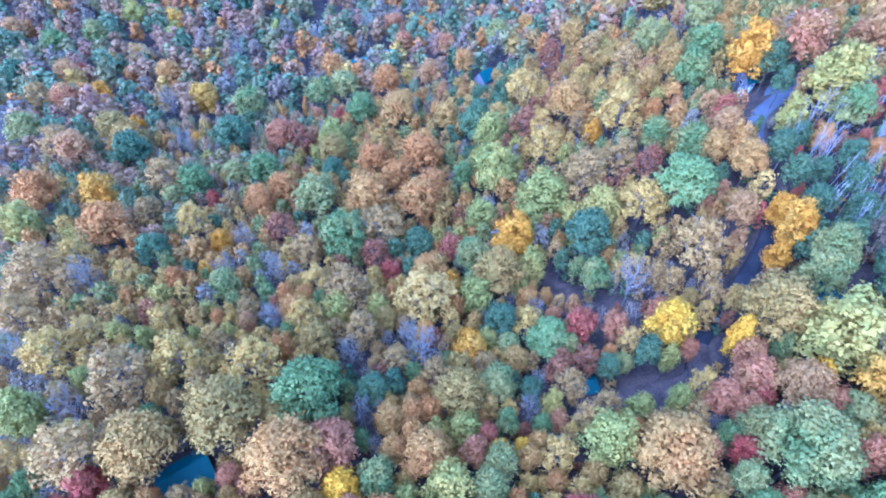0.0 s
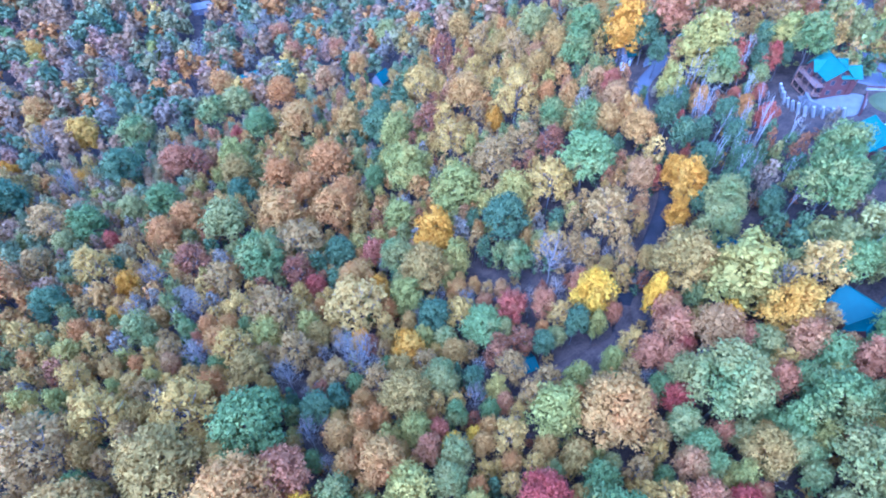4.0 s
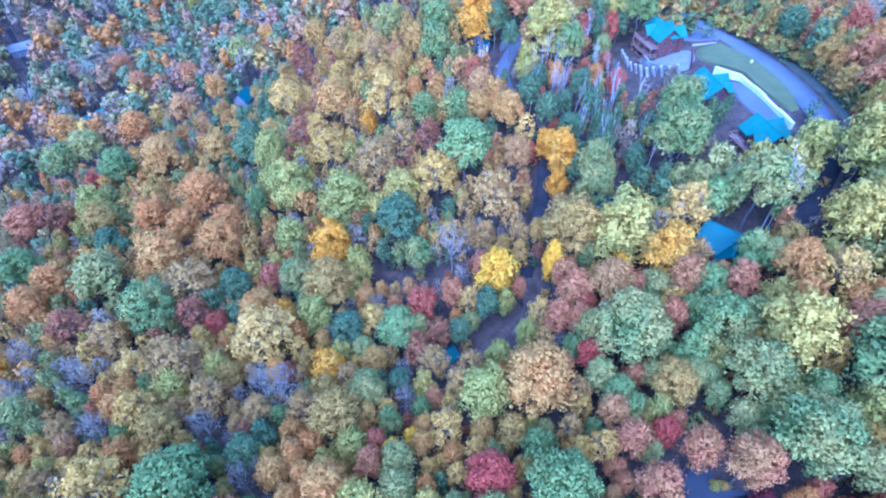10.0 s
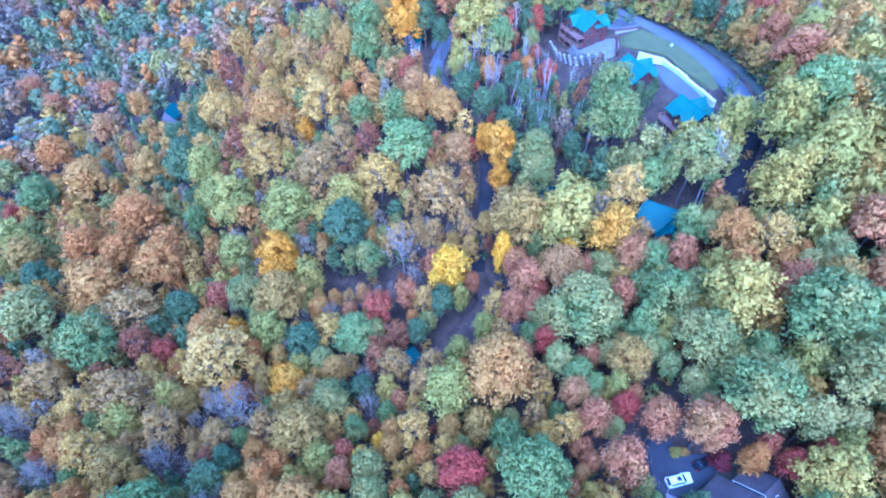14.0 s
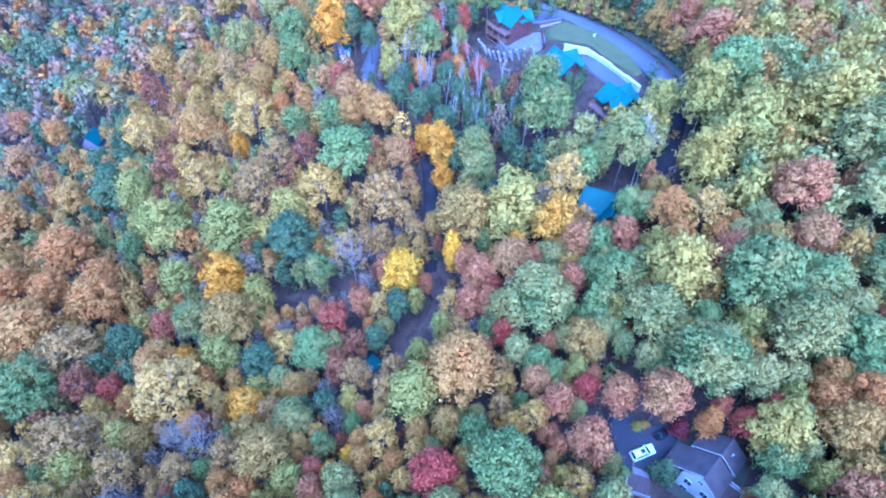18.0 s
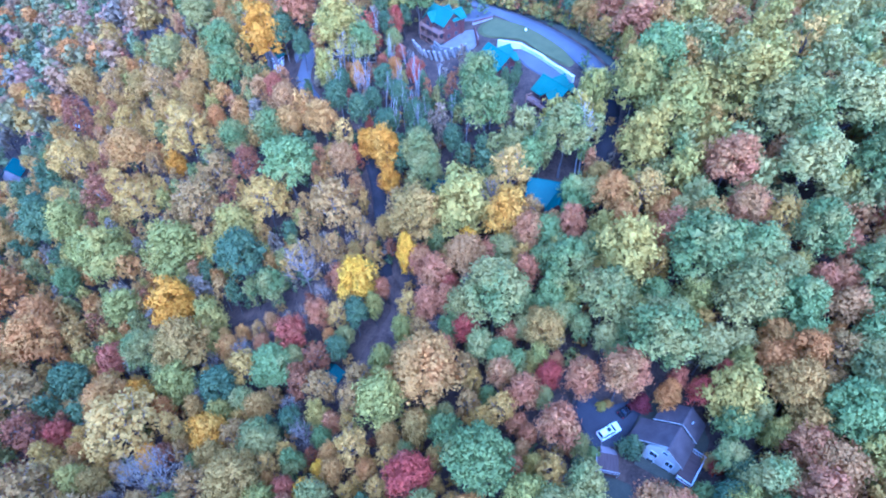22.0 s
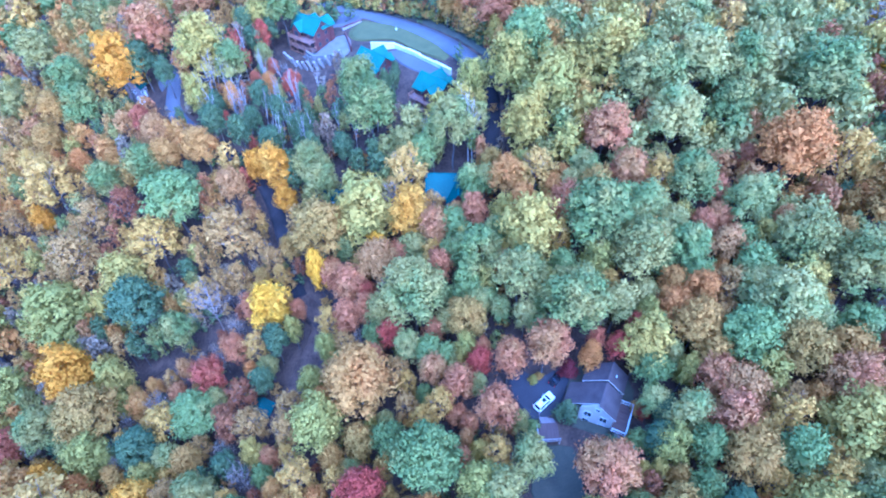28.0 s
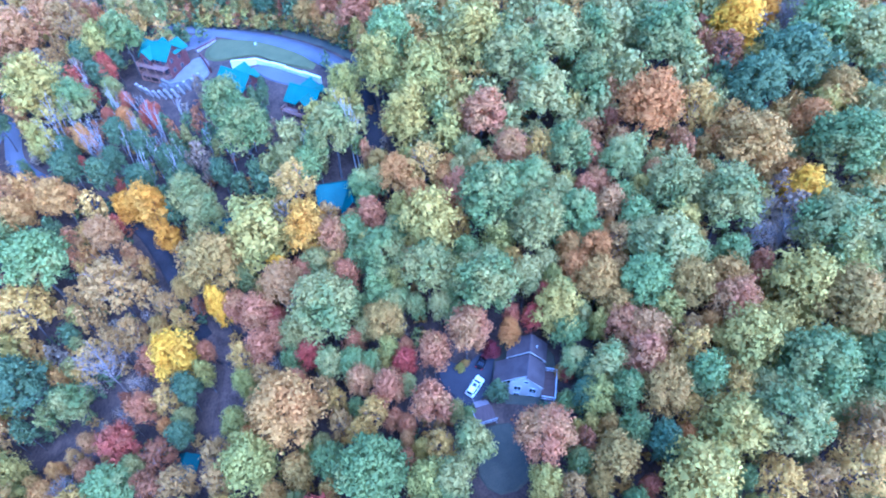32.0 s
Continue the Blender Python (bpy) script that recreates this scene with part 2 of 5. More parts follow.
def ground_z(x, y):
    return land(x, y) + 0.35 * noise.noise(Vector((x * 0.11, y * 0.11, 3.0)))


axis = [math.sinh(i / 90 * 4.3) / math.sinh(4.3) * 3200 for i in range(-90, 91)]
gx = [v + 40 for v in axis]
gy = [v + 70 for v in axis]
gv = [(x, y, ground_z(x, y)) for y in gy for x in gx]
gf = [(j * 181 + i, j * 181 + i + 1, j * 181 + i + 182, j * 181 + i + 181) for j in range(180) for i in range(180)]
ground = tagged(new("ground", mesh_of("ground", gv, gf, LITTER)), "brown leaf litter covering the wooded hillside", "ground", kind="structure")
for p in ground.data.polygons:
    p.use_smooth = True


def smooth_line(pts, step=1.5):
    """Catmull-Rom through plan points, resampled."""
    q = [Vector(p) for p in pts]
    q = [2 * q[0] - q[1]] + q + [2 * q[-1] - q[-2]]
    out = []
    for a, b, c, d in zip(q, q[1:], q[2:], q[3:]):
        k = max(2, int((c - b).length / step))
        for i in range(k):
            t = i / k
            out.append(0.5 * (2 * b + (c - a) * t + (2 * a - 5 * b + 4 * c - d) * t * t + (3 * b - a - 3 * c + d) * t ** 3))
    return out + [q[-2]]


KEEP_CLEAR = []


def strip(name, pts, width, mat, label, category, lift=0.12, ragged=0.0, clear=1.5):
    """A road or track that lies on the ground, with a shallow camber and a thin edge."""
    line = smooth_line(pts)
    verts, faces = [], []
    rng = random.Random(len(pts))
    for i, p in enumerate(line):
        d = (line[min(i + 1, len(line) - 1)] - line[max(i - 1, 0)]).normalized()
        s = Vector((d.y, -d.x))
        w = width * (1 + ragged * rng.uniform(-1, 1))
        level = max(land(*(p + s * o)) for o in (-width / 2, 0, width / 2)) * 0.6 + land(*p) * 0.4 + lift
        for o, h in ((-w / 2 - 0.5, -0.9), (-w / 2, 0), (0, 0.06), (w / 2, 0), (w / 2 + 0.5, -0.9)):
            c = p + s * o
            verts.append((c.x, c.y, level + h + 0.35 * 0.5))
        KEEP_CLEAR.append((p.x, p.y, width / 2 + clear))
    for i in range(len(line) - 1):
        for k in range(4):
            a = i * 5 + k
            faces.append((a, a + 1, a + 6, a + 5))
    me = mesh_of(name, verts, faces, mat)
    me.polygons.foreach_set("use_smooth", [True] * len(faces))
    return tagged(new(name, me), label, category, kind="structure")


def patch(name, outline, mat, label, category, lift=0.22, level=None, clear=True):
    """A flat-ish area such as a lawn or yard, following the land inside its outline."""
    cx, cy = sum(p[0] for p in outline) / len(outline), sum(p[1] for p in outline) / len(outline)
    ring = smooth_line(outline + [outline[0]], 2.0)
    rings = 9
    verts = [(cx, cy, (land(cx, cy) if level is None else level) + lift)]
    for k in range(1, rings + 1):
        for p in ring:
            x, y = cx + (p.x - cx) * k / rings, cy + (p.y - cy) * k / rings
            verts.append((x, y, (land(x, y) if level is None else level) + lift - (0.5 if k == rings else 0)))
            if clear and k > 1:
                KEEP_CLEAR.append((x, y, 2.6))
    n = len(ring)
    faces = [(0, 1 + i, 1 + (i + 1) % n) for i in range(n)]
    for k in range(rings - 1):
        for i in range(n):
            a, b = 1 + k * n + i, 1 + k * n + (i + 1) % n
            faces.append((a, a + n, b + n, b))
    return tagged(new(name, mesh_of(name, verts, faces, mat)), label, category, kind="structure")


strip("road", [(190, 172), (170, 148.1), (154.5, 132.7), (146.5, 115), (142, 95.2), (137.6, 78.5), (132.4, 65.2), (126.3, 54.1), (120, 47)],
      4.9, ASPHALT, "pale grey asphalt lane curving along the ridge", "road", clear=-0.3)
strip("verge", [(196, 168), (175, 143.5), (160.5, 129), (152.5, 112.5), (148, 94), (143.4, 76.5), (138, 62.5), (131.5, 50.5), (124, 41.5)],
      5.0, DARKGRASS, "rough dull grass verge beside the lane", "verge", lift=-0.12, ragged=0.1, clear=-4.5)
# lane lengths below the trees take the asphalt with painted shade
strip("road_shaded", [(120, 47), (114.5, 43.3), (108, 40.5), (101, 37), (94, 31)], 4.6, SHADEROAD, "lane dropping below the bend, shade put into its dark colour", "road", clear=-2.2)
strip("road_valley", [(112, 149), (102.3, 142.1), (96.4, 137.6), (89.6, 132.6), (86, 125.5), (84.3, 117)],
      4.0, ASPHALT, "narrow grey lane running down through the trees", "road", clear=-1.0)
strip("road_hollow", [(84.3, 117), (82, 104), (78.9, 93)], 3.0, SHADEROAD, "lane hidden under the trees, coloured dark for their shade", "road", clear=-3.4)
strip("road_gap", [(78.9, 93), (76.4, 88.5), (72, 83), (66.5, 76.8)], 3.6, SHADEROAD, "lane in a gap of the hollow, coloured dark for shade", "road", clear=0.0)
strip("road_foot", [(66.5, 76.8), (62.9, 74), (56.5, 66), (53.4, 58.8)], 3.2, SHADEROAD, "lane at the foot of the hollow, coloured dark for shade", "road", clear=-3.2)
strip("dirt_track", [(57, 67), (53.4, 58.8), (46.8, 57.3), (40.1, 56.6), (34.5, 55.9), (28, 57)], 4.2, DIRT, "bare earth track in a dark forest gap", "track", ragged=0.12, clear=-0.3)
strip("dirt_track_lower", [(44, 79), (38.3, 81.2), (33.4, 85.3), (29.7, 91.5), (24, 95)], 4.8, DIRT, "bare earth track under overhanging trees", "track", ragged=0.15, clear=-1.0)


# ---- tree templates: one wide, 1 tall ----
TALL = 1.7


# rings of boughs in a crown: height in the crown, how many, distance from the stem, size
ROUND = ((0.14, 4, 0.28, 0.19), (0.38, 6, 0.31, 0.20), (0.62, 6, 0.25, 0.20), (0.82, 4, 0.13, 0.19))
BILLOW = ((0.14, 5, 0.30, 0.16), (0.32, 8, 0.35, 0.155), (0.54, 9, 0.31, 0.155), (0.74, 6, 0.21, 0.155), (0.90, 3, 0.09, 0.15))
OVAL = ((0.10, 4, 0.24, 0.20), (0.34, 5, 0.30, 0.22), (0.60, 5, 0.26, 0.21), (0.84, 3, 0.12, 0.19))
LOOSE = ((0.14, 4, 0.30, 0.15), (0.36, 6, 0.33, 0.16), (0.60, 5, 0.27, 0.155), (0.82, 4, 0.15, 0.14), (0.95, 1, 0.0, 0.11))
SPIRE = ((0.08, 5, 0.28, 0.17), (0.30, 5, 0.22, 0.15), (0.52, 4, 0.15, 0.13), (0.74, 3, 0.08, 0.11), (0.93, 1, 0.0, 0.08))
PLAIN = ((0.22, 3, 0.20, 0.26), (0.55, 3, 0.18, 0.25), (0.85, 1, 0.02, 0.22))
TUFT = ((0.30, 3, 0.20, 0.30), (0.70, 2, 0.10, 0.28))


def crown_arrays(seed, rings, tufts, leaves, leaf, low=0.34, core=10, ragged=0.2, stretch=1.0, heart=140, rough=0.6):
    """A crown of rounded boughs set in rings, each covered in tufts of leaves. Rows of three corners and their three normals."""
    r = np.random.default_rng(seed)
    base = low * TALL
    tris, nrms = [], []
    lean = r.normal(size=2) * 0.03

    def scatter(pos, flat, size, soft):
        p = np.cross(flat, r.normal(size=flat.shape))
        p /= np.linalg.norm(p, axis=1)[:, None]
        q = np.cross(flat, p)
        tris.append(np.stack([pos - p * size, pos + p * size * 0.8 - q * size * 0.75, pos + p * size * 0.7 + q * size * 0.85], 1))
        nrms.append(np.repeat(soft[:, None, :], 3, 1))

    def directions(n, up=0.0):
        d = r.normal(size=(n, 3))
        d[:, 2] += up
        return d / np.linalg.norm(d, axis=1)[:, None]
    if heart:
        d = directions(heart)
        girth = max(row[2] for row in rings) + 0.02
        pos = np.array([0, 0, base + (TALL - base) * 0.46]) + d * np.array([girth, girth, (TALL - base) * 0.36]) * r.uniform(0.2, 1, (heart, 1)) ** 0.5
        flat = directions(heart, 0.6)
        scatter(pos, flat, leaf * r.uniform(1.6, 2.6, (heart, 1)), d * 0.5 + flat)
    for u, count, off, size in rings:
        turn = r.uniform(0, 6.28)
        for k in range(count):
            a = turn + k * 6.283 / count + r.uniform(-0.35, 0.35)
            o = off * r.uniform(0.75, 1.12)
            rad = size * r.uniform(0.78, 1.18)
            mid = np.array([math.cos(a) * o + lean[0] * u, math.sin(a) * o + lean[1] * u, base + (TALL - base) * (u + r.uniform(-0.06, 0.06))])
            mid[2] = min(mid[2], TALL - rad)
            out = np.array([math.cos(a) * o, math.sin(a) * o, 0.25])
            form = np.array([1, 1, stretch * r.uniform(0.9, 1.15)])
            if core:
                d = directions(core, 0.3)
                flat = d + r.normal(size=(core, 3)) * 0.4
                flat /= np.linalg.norm(flat, axis=1)[:, None]
                scatter(mid + d * rad * form * r.uniform(0.3, 0.7, (core, 1)), flat, rad * r.uniform(0.3, 0.5, (core, 1)), flat + d * 0.5)
            d = directions(tufts, 0.35) + out / (np.linalg.norm(out) + 1e-6) * 0.5
            d /= np.linalg.norm(d, axis=1)[:, None]
            hearts = mid + d * form * rad * r.uniform(0.86 - ragged, 0.94 + ragged, (tufts, 1))
            e = directions(tufts * leaves, 0.25)
            w = np.repeat(d, leaves, 0)
            pos = np.repeat(hearts, leaves, 0) + e * rad * np.array([0.5, 0.5, 0.34]) * r.uniform(0.35, 1.2, (tufts * leaves, 1))
            flat = e * 0.5 + w * 0.6 + r.normal(size=e.shape) * 0.5
            flat /= np.linalg.norm(flat, axis=1)[:, None]
            scatter(pos, flat, leaf * r.uniform(0.6, 1.4, (tufts * leaves, 1)), w * 0.45 + e * 0.75 + out * 0.25 + flat * rough)
    t, n = np.concatenate(tris), np.concatenate(nrms)
    t[:, :, 2] /= TALL
    n[:, :, 2] *= TALL
    n /= np.linalg.norm(n, axis=2)[:, :, None]
    return np.concatenate([t, n], 1)


def with_normals(t):
    if t.shape[1] == 6:
        return t
    n = np.cross(t[:, 1] - t[:, 0], t[:, 2] - t[:, 0])
    n /= np.maximum(np.linalg.norm(n, axis=1), 1e-12)[:, None]
    return np.concatenate([t, np.repeat(n[:, None, :], 3, 1)], 1)


def tube(p, q, r0, r1, sides=5):
    p, q = np.array(p, float), np.array(q, float)
    d = (q - p) / np.linalg.norm(q - p)
    a = np.cross(d, (0.31, 0.9, 0.2))
    a /= np.linalg.norm(a)
    b = np.cross(d, a)
    ang = np.arange(sides) * 2 * math.pi / sides
    ring = np.cos(ang)[:, None] * a + np.sin(ang)[:, None] * b
    lo, hi = p + ring * r0, q + ring * r1
    t = []
    for i in range(sides):
        j = (i + 1) % sides
        t += [(lo[i], lo[j], hi[j]), (lo[i], hi[j], hi[i])]
    return np.array(t)


def limb_arrays(seed, base=0.32, top=0.93, limbs=7, twigs=4, spread=0.42, thick=0.014):
    """Limbs that leave the trunk and fork into twigs."""
    r = np.random.default_rng(seed)
    t = []
    for i in range(limbs):
        z0 = base + (top - base) * 0.6 * i / limbs
        ang = i * 2.4 + r.uniform(-0.4, 0.4)
        reach = spread * r.uniform(0.7, 1.05) * (1 - 0.4 * i / limbs)
        p = np.array([0, 0, z0 * TALL])
        k = p + np.array([math.cos(ang) * reach * 0.5, math.sin(ang) * reach * 0.5, 0.22 * r.uniform(0.7, 1.3)])
        e = p + np.array([math.cos(ang + 0.2) * reach, math.sin(ang + 0.2) * reach, min(0.55 * r.uniform(0.7, 1.2), TALL - z0 * TALL)])
        t += [tube(p, k, thick, thick * 0.65, 4), tube(k, e, thick * 0.65, thick * 0.2, 4)]
        for j in range(twigs):
            f = r.uniform(0.1, 0.9)
            s = k + (e - k) * f
            w = s + np.array([r.uniform(-0.17, 0.17), r.uniform(-0.17, 0.17), r.uniform(0.06, 0.24)])
            t += [tube(s, w, thick * 0.35, thick * 0.1, 3)]
    t = np.concatenate(t)
    t[:, :, 2] /= TALL
    return t


def trunk_arrays(seed, top=0.62, thick=0.026, limbs=4):
    r = np.random.default_rng(seed)
    t, p = [], np.array([0, 0, -0.04 * TALL])
    for i in range(4):
        f0, f1 = i / 4, (i + 1) / 4
        q = np.array([r.uniform(-0.015, 0.015) * (i + 1), r.uniform(-0.015, 0.015) * (i + 1), top * f1 * TALL])
        t.append(tube(p, q, thick * (1.35 if i == 0 else 1 - f0 * 0.65), thick * (1 - f1 * 0.65), 7))
        p = q
    for i in range(limbs):
        a = i * 1.7 + r.uniform(0, 1)
        z = top * r.uniform(0.55, 0.95) * TALL
        t.append(tube((0, 0, z), (math.cos(a) * 0.26, math.sin(a) * 0.26, z + 0.3), thick * 0.45, thick * 0.12, 4))
    t = np.concatenate(t)
    t[:, :, 2] /= TALL
    return t


def tri_mesh(name, tris, mat):
    """One mesh of loose triangles, with soft normals where the rows carry them."""
    me = bpy.data.meshes.new(name)
    n = len(tris)
    me.vertices.add(n * 3)
    me.vertices.foreach_set("co", np.ascontiguousarray(tris[:, :3]).reshape(-1).astype(np.float32))
    me.loops.add(n * 3)
    me.loops.foreach_set("vertex_index", np.arange(n * 3, dtype=np.int32))
    me.polygons.add(n)
    me.polygons.foreach_set("loop_start", np.arange(0, n * 3, 3, dtype=np.int32))
    me.materials.append(mat)
    me.update(calc_edges=True)
    if tris.shape[1] == 6:
        soft = me.attributes.new("custom_normal", "FLOAT_VECTOR", "POINT")
        soft.data.foreach_set("vector", np.ascontiguousarray(tris[:, 3:]).reshape(-1).astype(np.float32))
        me.update()
    return me


ANY = LEAF["green"]
BROAD = [tri_mesh("crown", crown_arrays(s, ROUND, 17, 8, 0.027, low=0.46), ANY) for s in range(9)]
BIG = [tri_mesh("crown", crown_arrays(200 + s, BILLOW, 19, 8, 0.0215, low=0.48, heart=220), ANY) for s in range(7)]
UPRIGHT = [tri_mesh("crown", crown_arrays(20 + s, OVAL, 20, 9, 0.028, low=0.34), ANY) for s in range(5)]
AIRY = [tri_mesh("crown", crown_arrays(40 + s, LOOSE, 14, 8, 0.026, low=0.38, core=4, ragged=0.3, heart=50), ANY) for s in range(6)]
CONIC = [tri_mesh("crown", crown_arrays(60 + s, SPIRE, 13, 8, 0.029, low=0.1, heart=60), ANY) for s in range(3)]
TRUNK = [tri_mesh("trunk", trunk_arrays(s), BARK) for s in range(4)]
LONGTRUNK = [tri_mesh("trunk", trunk_arrays(10 + s, top=0.9, thick=0.018, limbs=0), BARK) for s in range(3)]
BOUGHS = [tri_mesh("branch_frame", limb_arrays(s), BARK) for s in range(4)]
PALEBOUGHS = [tri_mesh("branch_frame", limb_arrays(s, limbs=9, twigs=6, thick=0.010), PALE_BARK) for s in range(4)]
TWIGGY = [tri_mesh("branch_frame", limb_arrays(30 + s, base=0.35, limbs=14, twigs=12, spread=0.42, thick=0.009), PALE_BARK) for s in range(4)]
FORKED = [tri_mesh("branch_frame", limb_arrays(50 + s, base=0.42, limbs=6, twigs=5, spread=0.36, thick=0.009), PALE_BARK) for s in range(4)]
TWIGS = [tri_mesh("twigs", crown_arrays(80 + s, LOOSE, 9, 6, 0.012, low=0.35, core=0, ragged=0.35, heart=0), ANY) for s in range(3)]

PLANTED = []
KIND = {"green": "oak_tree", "lgreen": "poplar_tree", "olive": "chestnut_tree", "yellow": "birch_tree", "gold": "hickory_tree",
        "orange": "hickory_tree", "pink": "maple_tree", "red": "maple_tree", "maroon": "maple_tree", "brown": "beech_tree",
        "cream": "birch_tree", "teal": "pine_tree", "grey": "bare_tree", "mauve": "bare_tree", "sage": "oak_tree", "wine": "maple_tree", "haze_rust": "hickory_tree", "haze_olive": "chestnut_tree", "haze_green": "oak_tree", "haze_rose": "maple_tree"}
tree_rng = random.Random(7)


def hang(name, me, parent, scale, turn, mat=None):
    ob = new(name, me)
    ob.parent = parent
    ob.scale = scale
    ob.rotation_euler = (0, 0, turn)
    if mat:
        ob.material_slots[0].link = "OBJECT"
        ob.material_slots[0].material = mat
    return ob


def plant(tone, x, y, d, h):
    """One tree, standing on the ground."""
    e = tagged(new(KIND[tone]), TONES[tone][2], "tree", "trees of the forest")
    e.location = (x, y, ground_z(x, y) - 0.1)
    e.empty_display_size = 0.5
    r = tree_rng
    turn, s = r.uniform(0, 6.28), (d, d * r.uniform(0.92, 1.08), h)
    if tone in ("grey", "mauve"):
        hang("trunk", r.choice(LONGTRUNK), e, s, turn, PALE_BARK)
        hang("branch_frame", r.choice(TWIGGY), e, s, turn, PALE_BARK)
        hang("crown", r.choice(TWIGS), e, s, turn, LEAF[tone])
    elif tone in ("brown", "cream", "maroon"):
        hang("trunk", r.choice(LONGTRUNK), e, s, turn)
        hang("branch_frame", r.choice(PALEBOUGHS), e, s, turn)
        hang("crown", r.choice(AIRY), e, s, turn, LEAF[tone])
    else:
        hang("trunk", r.choice(TRUNK), e, s, turn)
        shape = CONIC if tone == "teal" and d < 5 else UPRIGHT if tone in ("yellow", "lgreen", "gold") else BIG if d > 8.5 and math.hypot(x, y) < 135 else BROAD
        hang("crown", r.choice(shape), e, s, turn, LEAF[tone])
    PLANTED.append((x, y, d, tone))


def grove(tone, rows):
    for x, y, d, h in rows:
        plant(tone, x, y, d, h)


def snag(x, y, h, lean=4.0, way=0.0, twiggy=True):
    """A pale dead or leafless stem standing on the slope."""
    e = tagged(new("bare_tree"), "tall pale leafless trunk standing on the slope", "tree", "trees of the forest")
    e.matrix_world = pose(x, y, ground_z(x, y) - 0.1) @ Matrix.Rotation(radians(way), 4, "Z") @ Matrix.Rotation(radians(lean), 4, "Y")
    s = (h * 0.42, h * 0.42, h)
    hang("trunk", tree_rng.choice(LONGTRUNK), e, s, 0, SNAG_BARK)
    hang("branch_frame", tree_rng.choice(FORKED if twiggy else BOUGHS), e, s if twiggy else (h * 0.25, h * 0.25, h), tree_rng.uniform(0, 6), SNAG_BARK)


def shrub(tone, x, y, d, h):
    e = tagged(new("shrub"), TONES[tone][2] if tone == "wine" else "low rounded shrub beside the drive", "shrub")
    e.location = (x, y, ground_z(x, y) - 0.05)
    hang("stem", TRUNK[0], e, (d * 0.5, d * 0.5, h * 0.8), 0)
    hang("foliage", SHRUBS[int(x) % 3], e, (d, d, h), x, LEAF[tone])


SHRUBS = [tri_mesh("foliage", crown_arrays(90 + k, PLAIN, 16, 9, 0.04, low=0.02), ANY) for k in range(3)]
for row in (("lgreen", 55.4, 8.4, 2.6, 1.8), ("olive", 56.6, 7.6, 2.0, 1.5), ("teal", 50.9, 0.6, 5.2, 5.4), ("green", 46.5, 5.2, 4.0, 3.5), ("teal", 44.0, 5.6, 4.0, 3.2), ("green", 46.6, -5.6, 3.6, 3.0), ("teal", 48.5, -8.6, 4.0, 3.5), ("brown", 56.0, -11.0, 3.5, 3.0), ("wine", 58.6, 2.8, 4.8, 4.6), ("maroon", 45.0, 8.5, 2.6, 2.6)):
    shrub(*row)


# ---- clearings, yards and walls ----
patch("lawn", [(138, 95.9), (136.6, 80.3), (129.8, 64), (124.7, 61), (126.8, 72.4), (129.4, 80.6), (126.4, 91.4), (130.3, 96.3)], GRASS,
      "mown green lawn between the cabins and the lane", "lawn", lift=0.45)
patch("parking", [(123.3, 79), (119, 69.5), (117.5, 57.5), (119.6, 57), (123, 67), (125.6, 77)], ASPHALT, "grey paved parking behind the cabins", "paving", lift=0.4)
patch("cabin_drive", [(129.5, 104), (134.9, 108.5), (141, 104), (140, 97.2), (134, 98.6)], ASPHALT, "grey paved drive beside the log cabin", "paving", lift=0.4)
patch("gravel_pad", [(115.2, 103), (120.5, 101), (128.2, 96.2), (122.6, 90.3), (118.0, 91.4), (114.4, 96.5)], CONCRETE, "pale gravel pad above the retaining wall", "paving", lift=0.5)
patch("house_drive", [(57.5, 14.5), (52.4, 12.4), (49.4, 8.4), (47.8, 5.8), (50.3, 2.4), (54.4, 1.6), (60.2, 1.8), (60, 4.2), (57.2, 6.8), (56.6, 10)], DRIVE,
      "bluish asphalt driveway beside the house", "paving", lift=0.3)
patch("house_lawn", [(45, 2.9), (36, 2.0), (33.2, -2.6), (36.6, -7.4), (42.5, -5.6), (46.6, -2.4)], DARKGRASS, "dull dark grass below the house", "lawn", lift=0.2)
patch("house_terrace", [(49, -1), (50, -10), (57, -10.5), (62, -8), (62, 2), (55, 2.4)], DARKGRASS, "dull dark grass around the house", "lawn", lift=0.22)


def wall_run(name, pts, base, top, thick, mat, label, cap=None, posts=0):
    """A standing wall along plan points, one mesh a length, with an optional cap and buttress posts."""
    e = tagged(new(name), label, "wall", kind="structure")
    e.location = (*pts[0], base)
    for i, (p, q) in enumerate(zip(pts, pts[1:])):
        d = Vector(q) - Vector(p)
        mid = (Vector(p) + Vector(q)) / 2 - Vector(pts[0])
        a = math.degrees(math.atan2(d.y, d.x))
        h = top - base - 0.25 * (i % 2)
        part("panel", boxes((mid.x, mid.y, h / 2, d.length + 0.02, thick, h, a), bevel=0.03), mat, e)
        if cap:
            part("cap", boxes((mid.x, mid.y, h + 0.075, d.length, thick + 0.16, 0.15, a), bevel=0.02), cap, e)
        k = int(d.length / 1.15) if posts else 0
        for j in range(k):
            c = Vector(p) + d * ((j + 0.5) / k) - Vector(pts[0]) + Vector((d.y, -d.x)).normalized() * 0.5
            part("buttress", boxes((c.x, c.y, h * 0.45, 0.5, 0.6, h * 0.9, a), bevel=0.04), cap or mat, e)
    return e


